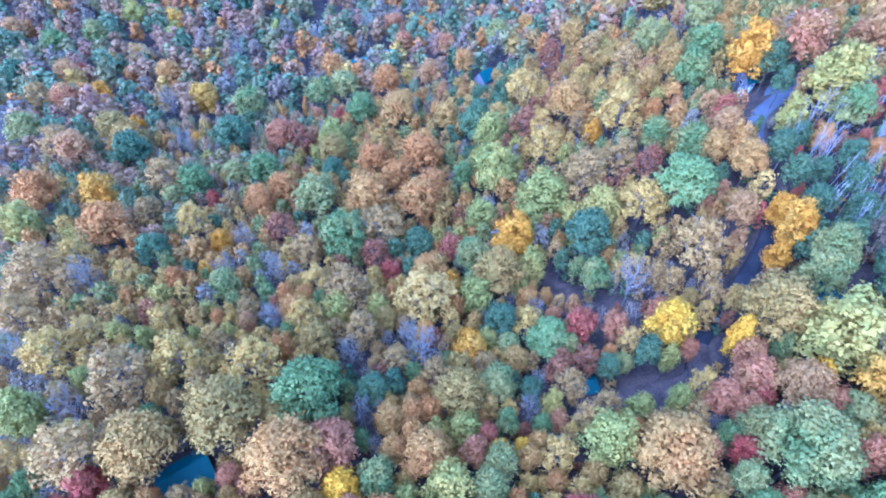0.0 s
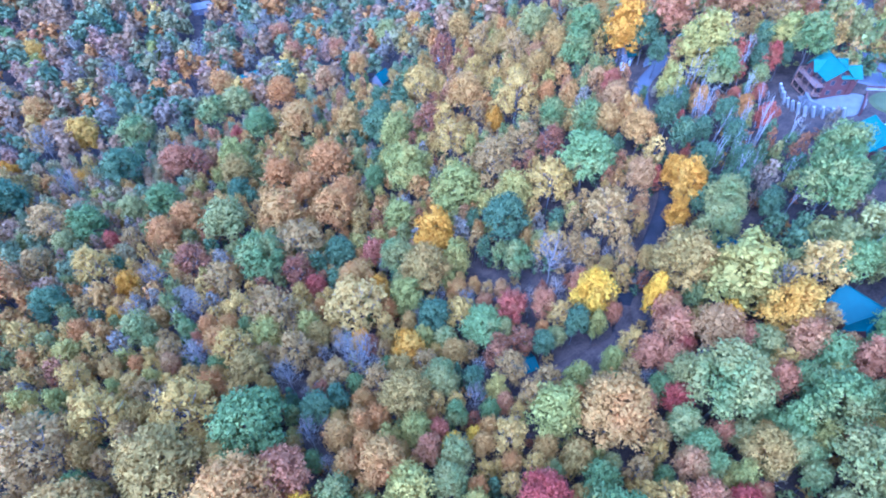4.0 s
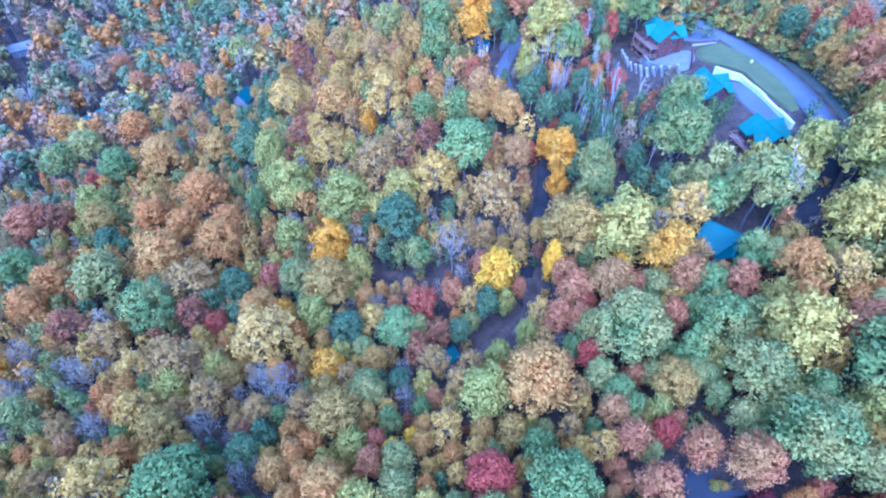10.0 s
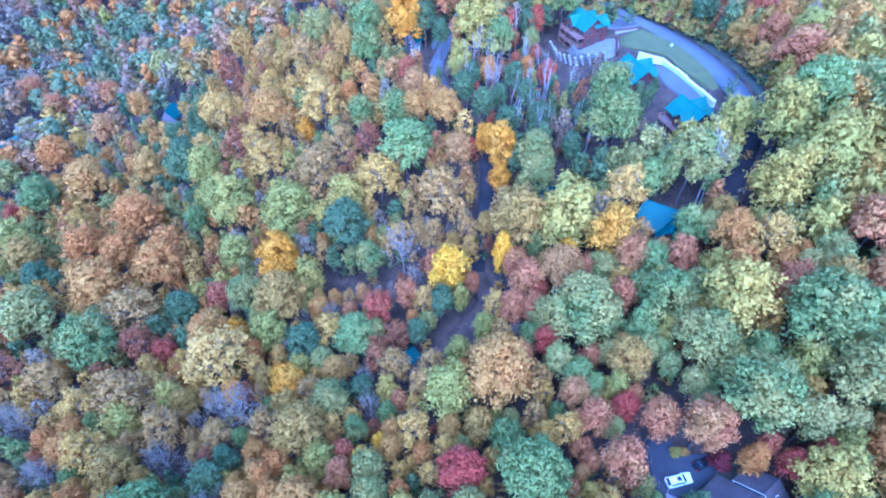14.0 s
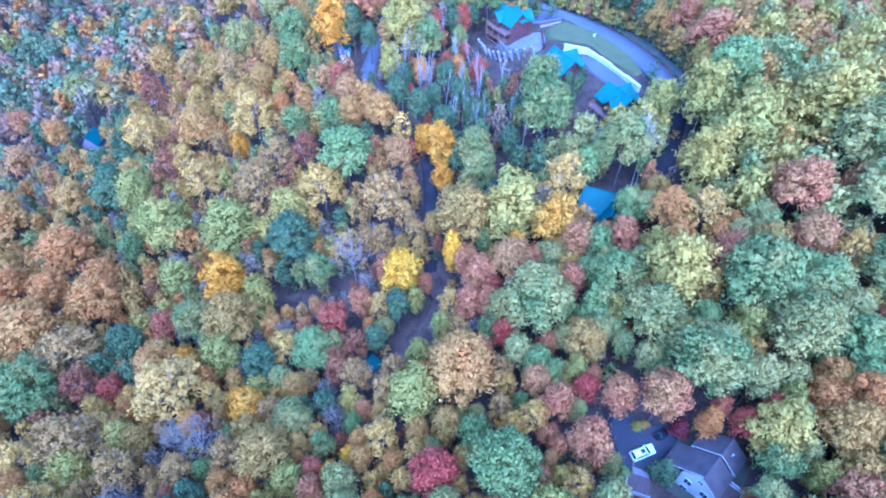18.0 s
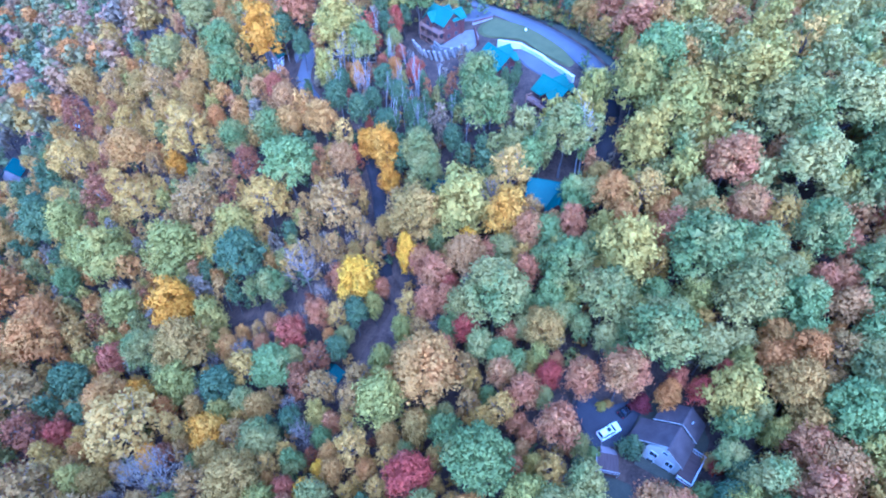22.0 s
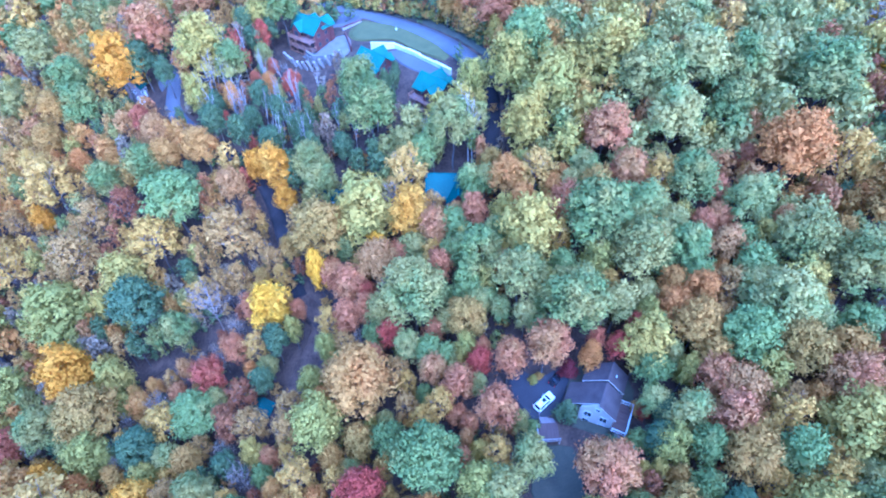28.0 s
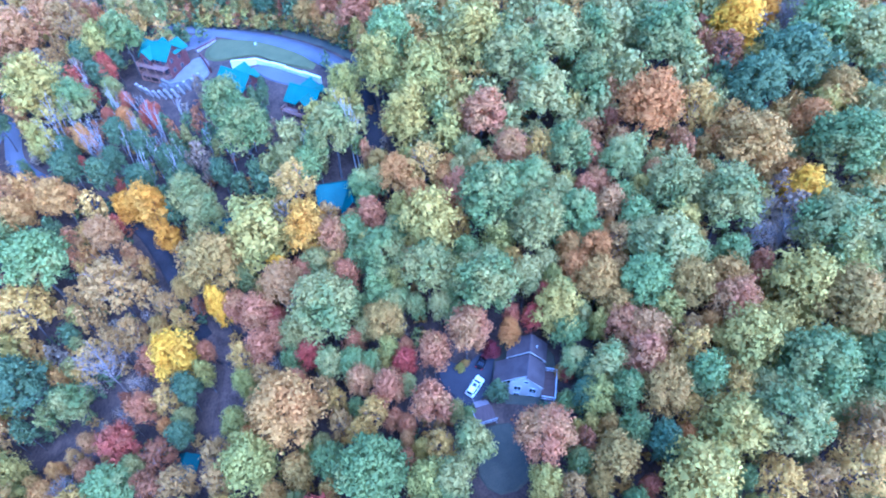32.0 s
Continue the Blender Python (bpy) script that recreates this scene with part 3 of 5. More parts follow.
wall_run("retaining_wall_white", [(123.7, 84.2), (126.4, 77.8), (125.1, 73), (123.7, 68.4), (121.8, 62.8), (119.7, 57)], 19.6, 22.3, 0.7, WHITEWALL, "long white stepped retaining wall below the lawn", WHITEWALL)
wall_run("retaining_wall_pad", [(114.6, 100.4), (113.6, 97.6), (115.4, 94.0), (118.2, 91.6)], 15.2, 20.4, 0.5, CONCRETE, "concrete retaining wall with a row of pale buttresses", CONCRETE, posts=1)
wall_run("timber_wall", [(128.2, 96), (121.4, 89.6)], 19.4, 21.4, 0.35, LOGS, "dark timber edging wall beside the pad")
wall_run("stone_wall", [(130.2, 98.4), (137, 96.0)], 19.8, 21.3, 0.5, STONE, "low dark-topped stone wall by the drive", LOGS)


pilings = tagged(new("piling_row"), "row of pale slanting concrete pilings below the pad", "pilings")
pilings.location = (112, 98, land(112, 98))
row_pts = smooth_line([(112.9, 106.5), (111.2, 102.5), (110.9, 98.6), (111.9, 95.4), (114.4, 92.8), (117.8, 90.4)], 1.5)
for k, p in enumerate(row_pts):
    m = Matrix.Translation((p.x - 112, p.y - 98, land(p.x, p.y) - land(112, 98) + 0.9)) @ Matrix.Rotation(radians(-24), 4, "Y")
    bm = boxes((0, 0, 0, 0.62, 0.62, 4.6 + 0.5 * (k % 3)), bevel=0.06)
    bmesh.ops.transform(bm, matrix=m, verts=bm.verts)
    part("piling", bm, PILING, pilings)
KEEP_CLEAR += [(110, 94, 3.0), (108.5, 99, 2.5), (110, 104, 1.5), (104, 96, 2.5), (130, 92, 7.0), (126, 89, 6.0), (122, 95, 7.0), (134, 86, 6.0), (117, 86, 4.0), (113, 88, 3.5)]


# ---- houses ----
def roof_pair(parent, x0, x1, yc, run, z_eave, z_ridge, mat, along="x", over=0.5, thick=0.16, run2=None, seams=True):
    """Two sloping slabs that meet at a ridge. along: the way the ridge runs."""
    for sgn, rn in ((-1, run), (1, run2 or run)):
        slope = (z_ridge - z_eave) / run
        ye, ze = sgn * (rn + over), z_ridge - slope * (rn + over)
        pts = [(0, z_ridge), (ye, ze), (ye, ze - thick), (0, z_ridge - thick)]
        m = Matrix.Translation(((x0 + x1) / 2, yc, 0)) @ Matrix.Rotation(radians(90), 4, "Z")
        if along == "y":
            m = Matrix.Translation((yc, (x0 + x1) / 2, 0))
        slab = part("roof_slope", prism(pts if sgn > 0 else pts[::-1], x1 - x0 + 2 * over, m), mat, parent)
        if seams:
            n = int((x1 - x0 + 2 * over) / 0.9)
            bm = bmesh.new()
            for k in range(n + 1):
                o = -(x1 - x0) / 2 - over + (x1 - x0 + 2 * over) * k / n
                r = prism([(0, z_ridge + 0.05), (ye, ze + 0.05), (ye, ze), (0, z_ridge)] if sgn > 0 else [(0, z_ridge), (ye, ze), (ye, ze + 0.05), (0, z_ridge + 0.05)], 0.06,
                          m @ Matrix.Translation((0, o, 0)))
                tmp = bpy.data.meshes.new("seam")
                r.to_mesh(tmp)
                r.free()
                bm.from_mesh(tmp)
                bpy.data.meshes.remove(tmp)
            s = part("seam", bm, mat, slab)
            tagged(s, kind="stuff")
        # eave board
    cap = boxes(((x0 + x1) / 2, yc, z_ridge + 0.02, x1 - x0 + 2 * over, 0.3, 0.1)) if along == "x" else boxes((yc, (x0 + x1) / 2, z_ridge + 0.02, 0.3, x1 - x0 + 2 * over, 0.1))
    part("ridge_cap", cap, mat, parent)


def gable_wall(parent, x, yc, half, z0, z_eave, z_ridge, mat, along="x", thick=0.25):
    pts = [(-half, z0), (half, z0), (half, z_eave - 0.2), (0, z_ridge - 0.22), (-half, z_eave - 0.2)]
    m = Matrix.Translation((x, yc, 0)) @ Matrix.Rotation(radians(90), 4, "Z") if along == "x" else Matrix.Translation((yc, x, 0))
    return part("gable_wall", prism(pts, thick, m), mat, parent)


def window(parent, x, y, z, w, h, face, frame_mat=TRIM):
    """A framed pane on a wall that faces along x or y; face: 'x-', 'x+', 'y-' or 'y+'."""
    s = 1 if face[1] == "+" else -1
    f = 0.09
    if face[0] == "y":
        rows = [(x, y + s * 0.03, z + h / 2, w, 0.1, f), (x, y + s * 0.03, z - h / 2, w, 0.1, f), (x - w / 2, y + s * 0.03, z, f, 0.1, h + f), (x + w / 2, y + s * 0.03, z, f, 0.1, h + f), (x, y + s * 0.03, z, 0.05, 0.08, h)]
        pane = (x, y + s * 0.015, z, w, 0.04, h)
    else:
        rows = [(x + s * 0.03, y, z + h / 2, 0.1, w, f), (x + s * 0.03, y, z - h / 2, 0.1, w, f), (x + s * 0.03, y - w / 2, z, 0.1, f, h + f), (x + s * 0.03, y + w / 2, z, 0.1, f, h + f), (x + s * 0.03, y, z, 0.08, 0.05, h)]
        pane = (x + s * 0.015, y, z, 0.04, w, h)
    win = part("window", boxes(*rows), frame_mat, parent)
    part("pane", boxes(pane), GLASS, win)


def deck(parent, x0, x1, y0, y1, z, floor_mat, rail_mat, ground=-3.0, sides=("y-", "x-", "x+"), rail_h=1.0):
    """A raised deck: floor, skirt, posts to the ground, rails with balusters."""
    part("deck_floor", boxes(((x0 + x1) / 2, (y0 + y1) / 2, z - 0.08, x1 - x0, y1 - y0, 0.16)), floor_mat, parent)
    n = max(2, int((x1 - x0) / 2.6) + 1)
    for k in range(n):
        x = x0 + 0.1 + (x1 - x0 - 0.2) * k / (n - 1)
        for y in ((y0 + 0.1,) if "y-" in sides else (y1 - 0.1,)):
            part("post", boxes((x, y, (z + rail_h + ground) / 2, 0.16, 0.16, z + rail_h - ground)), rail_mat, parent)
    for s in sides:
        if s[0] == "y":
            y = y0 + 0.06 if s == "y-" else y1 - 0.06
            part("rail", boxes(((x0 + x1) / 2, y, z + rail_h, x1 - x0, 0.12, 0.1), ((x0 + x1) / 2, y, z + 0.15, x1 - x0, 0.08, 0.08)), rail_mat, parent)
            m = int((x1 - x0) / 0.45)
            part("baluster", boxes(*[(x0 + (x1 - x0) * (k + 0.5) / m, y, z + rail_h / 2 + 0.05, 0.06, 0.06, rail_h - 0.1) for k in range(m)]), rail_mat, parent)["kind"] = "stuff"
        else:
            x = x0 + 0.06 if s == "x-" else x1 - 0.06
            part("rail", boxes((x, (y0 + y1) / 2, z + rail_h, 0.12, y1 - y0, 0.1), (x, (y0 + y1) / 2, z + 0.15, 0.08, y1 - y0, 0.08)), rail_mat, parent)
            m = max(2, int((y1 - y0) / 0.45))
            part("baluster", boxes(*[(x, y0 + (y1 - y0) * (k + 0.5) / m, z + rail_h / 2 + 0.05, 0.06, 0.06, rail_h - 0.1) for k in range(m)]), rail_mat, parent)["kind"] = "stuff"


def log_cabin(x, y, z, turn, width, label, depth=6.8, front_gable=0.0, back_gable=2.0, low_deck=False):
    """A three-level log cabin: front decks face -y, the ridge runs along x."""
    e = tagged(new("log_cabin"), label, "cabin", "log cabins on the ridge")
    e.matrix_world = pose(x, y, z + 0.5, 0, 0, turn) @ Matrix.Scale(0.9, 4)
    w, d, eave, ridge = width / 2, depth / 2, 5.8, 8.7
    part("wall", boxes((0, -d + 0.15, eave / 2 - 1.2, 2 * w, 0.3, eave + 2.3)), LOGS, e)
    part("wall", boxes((0, d - 0.15, eave / 2 - 0.2, 2 * w, 0.3, eave + 0.3)), LOGS, e)
    for s in (-1, 1):
        gable_wall(e, s * (w - 0.15), 0, d - 0.3, -2.4, eave, ridge, LOGS)
        for zz, n in ((1.4, 2), (4.3, 2), (6.7, 1)):
            for k in range(n):
                window(e, s * w, (k - (n - 1) / 2) * 3.2, zz, 1.1, 1.3, "x+" if s > 0 else "x-", DECKWOOD)
    roof_pair(e, -w, w, 0, d, eave, ridge, TEALROOF, over=0.7)
    # cross gable to the lane
    bx = back_gable
    roof_pair(e, 0.3, d + 1.6, bx, 2.4, eave + 0.5, ridge - 0.4, TEALROOF, along="y", over=0.5)
    gable_wall(e, d + 1.45, bx, 2.2, -0.4, eave + 0.5, ridge - 0.4, LOGS, along="y")
    for s in (-2.2, 2.2):
        part("wall", boxes((bx + s, d + 0.7, 2.7, 0.25, 1.6, 6.4)), LOGS, e)
    window(e, bx, d + 1.58, 4.2, 1.4, 1.4, "y+", DECKWOOD)
    # dormer on the other side of the lane front
    cx = -bx * 0.9 if abs(bx) > 1.8 else -bx * 1.6
    roof_pair(e, 0.5, d + 0.9, cx, 1.5, eave + 0.5, ridge - 1.0, TEALROOF, along="y", over=0.35)
    gable_wall(e, d + 0.75, cx, 1.35, eave - 0.4, eave + 0.5, ridge - 1.0, LOGS, along="y")
    window(e, cx, d + 0.9, eave + 0.55, 0.8, 0.8, "y+", DECKWOOD)
    if front_gable:
        fx = front_gable
        roof_pair(e, -d - 1.3, -0.6, fx, 2.0, eave - 0.1, eave + 1.9, TEALROOF, along="y", over=0.4)
        gable_wall(e, -d - 1.15, fx, 1.8, 2.9, eave - 0.1, eave + 1.9, LOGS, along="y")
        window(e, fx, -d - 1.3, 4.3, 1.6, 1.6, "y-", DECKWOOD)
    for zz in (-2.2, 0.35, 3.2):
        if zz > -1 or low_deck:
            deck(e, -w - 0.3, w + 0.3, -d - 2.7, -d, zz, DECKWOOD, RAILWOOD, ground=-4.5 if zz < 1 else 0.35)
        for k in range(4):
            xx = -w + 1.5 + k * (2 * w - 3) / 3
            window(e, xx, -d, zz + 1.25 if zz > -1 else -0.9, 1.5, 1.7, "y-", DECKWOOD)
    KEEP_CLEAR.append((x, y, 8.0))
    return e


log_cabin(121.6, 102.8, 19.0, -101, 9.4, "red-brown log cabin with a teal metal roof and stacked decks", front_gable=-2.2, back_gable=2.6, low_deck=True)
log_cabin(113.2, 76.6, 17.8, -107, 9.4, "red-brown log cabin with teal roof beside the white wall", front_gable=2.6, back_gable=-1.5)
log_cabin(110.2, 57.0, 16.9, -106, 8.8, "red-brown log cabin with teal roof above the trees", front_gable=1.8, back_gable=-2.2)
KEEP_CLEAR += [(106, 96, 4.0), (107, 101, 2.0), (103, 92, 3.0), (102, 98, 3.5), (112, 97, 5.0), (110, 101, 3.5), (112, 105, 3.5), (135, 103, 6.0), (131, 106, 5.0), (27, 96, 1.5), (29.7, 91.8, 2.4), (33.4, 85.3, 2.4), (26, 90, 1.5), (38, 81.5, 1.2), (38, 55, 1.2), (42, 54.5, 1.2), (46, 55, 1.2), (70.7, 77.6, 3.0), (66, 78, 3.0), (74, 88, 2.5), (107, 37, 2.5), (116, 91, 5.0), (106, 77, 5.0), (103, 58, 3.5)]


def plain_house(x, y, z, turn, w, d, eave, ridge, wall_mat, roof_mat, label, wing=0.0, clear=5.0, name="house"):
    """A small gabled house or shed, with windows and a door, and a wing to the front where it has one."""
    e = tagged(new(name), label, "house" if name == "house" else "shed")
    e.matrix_world = pose(x, y, z, 0, 0, turn)
    part("wall", boxes((0, -d / 2 + 0.12, eave / 2 - 0.7, w, 0.24, eave + 1.4)), wall_mat, e)
    part("wall", boxes((0, d / 2 - 0.12, eave / 2 - 0.7, w, 0.24, eave + 1.4)), wall_mat, e)
    for s in (-1, 1):
        gable_wall(e, s * (w / 2 - 0.12), 0, d / 2 - 0.24, -1.4, eave, ridge, wall_mat, thick=0.24)
        window(e, s * w / 2, 0, eave * 0.55, 1.1, 1.2, "x+" if s > 0 else "x-")
    roof_pair(e, -w / 2, w / 2, 0, d / 2, eave, ridge, roof_mat, over=0.5)
    for k in (-1, 1):
        window(e, k * w * 0.3, -d / 2, eave * 0.55, 1.0, 1.2, "y-")
    part("door", boxes((0, -d / 2 - 0.03, 1.03, 0.95, 0.08, 2.06), bevel=0.015), TRIM, e)
    if wing:
        roof_pair(e, -d / 2 - wing, 0.2, w / 2 - 2.4, 2.4, eave - 0.05, eave + (ridge - eave) * 0.92, roof_mat, along="y", over=0.45)
        gable_wall(e, -d / 2 - wing + 0.12, w / 2 - 2.4, 2.2, -1.4, eave, eave + (ridge - eave) * 0.9, wall_mat, along="y", thick=0.24)
        for k in (4.6, 0.2):
            part("wall", boxes((w / 2 - k, -d / 2 - wing / 2, eave / 2 - 0.7, 0.24, wing, eave + 1.3)), wall_mat, e)
    KEEP_CLEAR.append((x, y, clear))
    return e


plain_house(87.6, 42.2, 8.4, -66, 9.6, 8.2, 4.0, 7.4, LOGS, BLUEROOF, "cabin with a blue metal roof among tall trees", wing=2.6, clear=6.5)
plain_house(-49.0, 38.2, -11.9, 35, 8.6, 6.6, 3.4, 5.8, GREYWOOD, BLUEROOF, "blue-roofed house half hidden by rust-coloured trees")
plain_house(31.0, 61.0, -18.4, 12, 5.0, 4.2, 2.4, 3.6, GREYWOOD, BLUEROOF, "small shed with a blue metal roof by the track", clear=3.0, name="shed")
plain_house(81.0, 71.6, 1.4, -60, 4.6, 4.0, 2.4, 3.6, GREYWOOD, BLUEROOF, "small blue-roofed shed in a dark gap in the trees", clear=2.5, name="shed")
plain_house(90.5, 148.0, 6.8, 15, 2.6, 5.0, 4.2, 7.6, GREYWOOD, BLUEROOF, "narrow grey shed with a steep teal roof beside the lane", clear=2.0)
patch("house_yard", [(93.5, 141), (96, 145), (100, 145), (98, 141.5)], ASPHALT, "grey paved yard at the lane's edge", "paving", lift=0.4)
for hx, hy, hz, ht, hw, hd, he, hr, wm, rm, lab in (
        (-50, 294, -68.6, 25, 8, 6, 5.0, 7.6, GREYWOOD, TEALROOF, "distant house with a pale teal roof in the valley"),
        (-40, 312, -71.0, -10, 9, 6, 4.5, 6.3, GREYWOOD, CONCRETE, "distant house with a pale grey roof in the valley"),
        (3, 305, -65.2, 8, 9.5, 7, 5.0, 7.6, LOGS, TEALROOF, "distant house with a bright teal roof in the valley"),
        (-4, 276, -60.0, -5, 9, 5.5, 4.0, 5.6, GREYWOOD, CONCRETE, "distant low house with a pale grey roof"),
        (19, 237, -45.0, 45, 5.5, 5.5, 4.0, 7.0, GREYWOOD, BLUEROOF, "distant house with a pointed blue roof"),
        (69, 338, -58.5, 20, 12, 8, 4.0, 6.0, GREYWOOD, CONCRETE, "distant grey house at a forest clearing"),
        (-87, 412, -72.0, 10, 12, 8, 4.0, 6.0, GREYWOOD, CONCRETE, "distant white-roofed house on the valley floor"),
        (-185, 307, -66.0, 30, 10, 7, 3.5, 5.5, GREYWOOD, CONCRETE, "distant pale house among bare trees")):
    plain_house(hx, hy, hz, ht, hw * 1.25, hd * 1.2, he + 2.6, hr + 3.0, wm, rm, lab, clear=5.5)
    way = Vector((hx, hy)).normalized()
    KEEP_CLEAR += [(hx - way.x * k, hy - way.y * k, 4.0 - k * 0.13) for k in (6, 11, 16, 21)]
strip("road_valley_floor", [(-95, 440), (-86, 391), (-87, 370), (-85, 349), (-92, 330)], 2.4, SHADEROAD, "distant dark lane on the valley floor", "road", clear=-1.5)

# the house below: shingled saltbox roof, raised rear roof, white front gable, side deck
home = tagged(new("house"), "white-sided house with a brown shingle roof and side deck", "house")
home.location = (55.5, -4.4, -0.4)
part("foundation", boxes((0.2, -0.1, -0.6, 8.4, 6.0, 1.8)), CONCRETE, home)
gable_wall(home, -4.0, 0, 2.9, -0.2, 5.0, 7.7, SIDING, thick=0.24)
gable_wall(home, 4.5, 0, 2.9, -0.2, 5.4, 8.2, SIDING, thick=0.24)
part("wall", boxes((0.2, -2.95, 2.4, 8.3, 0.24, 5.0)), SIDING, home)
for row in ((2.7, 3.9, 1.9, 3.4, 0.22, 3.4), (-1.3, 5.4, 1.3, 4.2, 0.22, 2.4), (-3.3, 4.1, 1.5, 0.22, 2.6, 3.0), (4.3, 3.4, 1.9, 0.22, 1.2, 3.4), (0.9, 4.6, 1.5, 0.22, 1.6, 3.0)):
    part("wall", boxes(row), SIDING, home)


def roof_slab(parent, x0, x1, y0, z0, y1, z1, mat, thick=0.18, name="roof_slope"):
    m = Matrix.Translation(((x0 + x1) / 2, 0, 0)) @ Matrix.Rotation(radians(90), 4, "Z")
    return part(name, prism([(y0, z0), (y1, z1), (y1, z1 - thick), (y0, z0 - thick)], x1 - x0, m), mat, parent)


roof_slab(home, -4.6, 0.8, 0, 7.8, -3.3, 5.23, SHINGLE)
roof_slab(home, -4.0, 0.8, 6.1, 3.1, 0, 7.8, SHINGLE)
roof_slab(home, 0.8, 4.9, 0, 8.35, -3.3, 5.75, SHINGLE)
roof_slab(home, 0.8, 4.9, 4.2, 5.0, 0, 8.35, SHINGLE)
for x, y0, z0, y1, z1 in ((-4.62, 0, 7.84, -3.3, 5.27), (0.78, 0, 8.4, -3.3, 5.8), (0.78, 4.2, 5.05, 0, 8.4)):
    roof_slab(home, x - 0.03, x + 0.03, y0, z0, y1, z1, SIDING, 0.14, "fascia")
roof_slab(home, -4.04, -3.98, 6.1, 3.14, 0, 7.84, SIDING, 0.16, "fascia")
part("ridge_cap", boxes((-1.9, 0, 7.84, 5.4, 0.3, 0.08), (2.85, 0, 8.39, 4.1, 0.3, 0.08)), SHINGLE, home)
part("vent_pipe", boxes((2.6, -1.2, 7.75, 0.14, 0.14, 0.7)), TRIM, home)
for k in (-1.4, 1.4):
    window(home, -4.12, k, 3.2, 1.3, 1.5, "x-")
    window(home, -4.12, k, 0.9, 1.2, 1.1, "x-")
window(home, -4.12, 0, 5.7, 0.9, 0.8, "x-")
window(home, -3.4, 4.0, 1.5, 1.0, 1.1, "x-")
deck(home, -5.2, 1.0, -5.7, -3.1, 2.6, DARKDECK, TRIM, ground=-2.0, sides=("y-", "x-", "x+"))
for k in range(7):
    part("step", boxes((-5.2 - k * 0.28, -4.4, 2.4 - k * 0.2, 0.3, 1.0, 0.06)), GREYWOOD, home)
KEEP_CLEAR += [(55, -3, 6.5), (49, -5, 3.5), (47, 2.5, 3.5), (52, 6, 4.0), (56, 6, 3.0), (52, 10, 3.0), (40, -2, 4.5), (36, -2, 4.0), (44, -1, 3.5), (31, -3, 3.0)]

RAILPALE = surface("pale_weathered_rail", (0.30, 0.27, 0.25), (0.42, 0.39, 0.36), 1.0, 0.8, fine=12.0)
stair_deck = tagged(new("garden_deck"), "weathered grey wooden deck with railings and steps", "deck")
stair_deck.matrix_world = pose(46.9, 2.6, -0.5, 0, 0, -61.5)
deck(stair_deck, -2.0, 2.0, -2.2, 1.4, 0.0, DARKDECK, RAILPALE, ground=-2.6, sides=("y-", "x-"), rail_h=0.95)
for k in range(5):
    part("step", boxes((0.4, 1.6 + k * 0.3, -0.15 - k * 0.17, 2.8, 0.32, 0.06), (0.4, 1.75 + k * 0.3, -0.7 - k * 0.17, 2.6, 0.05, 1.0)), GREYWOOD, stair_deck)
part("hand_rail", boxes((-1.1, 2.3, 0.9, 0.08, 1.8, 0.08), (-1.1, 1.5, 0.3, 0.1, 0.1, 1.4), (-1.1, 3.1, 0.5, 0.1, 0.1, 1.4)), GREYWOOD, stair_deck)


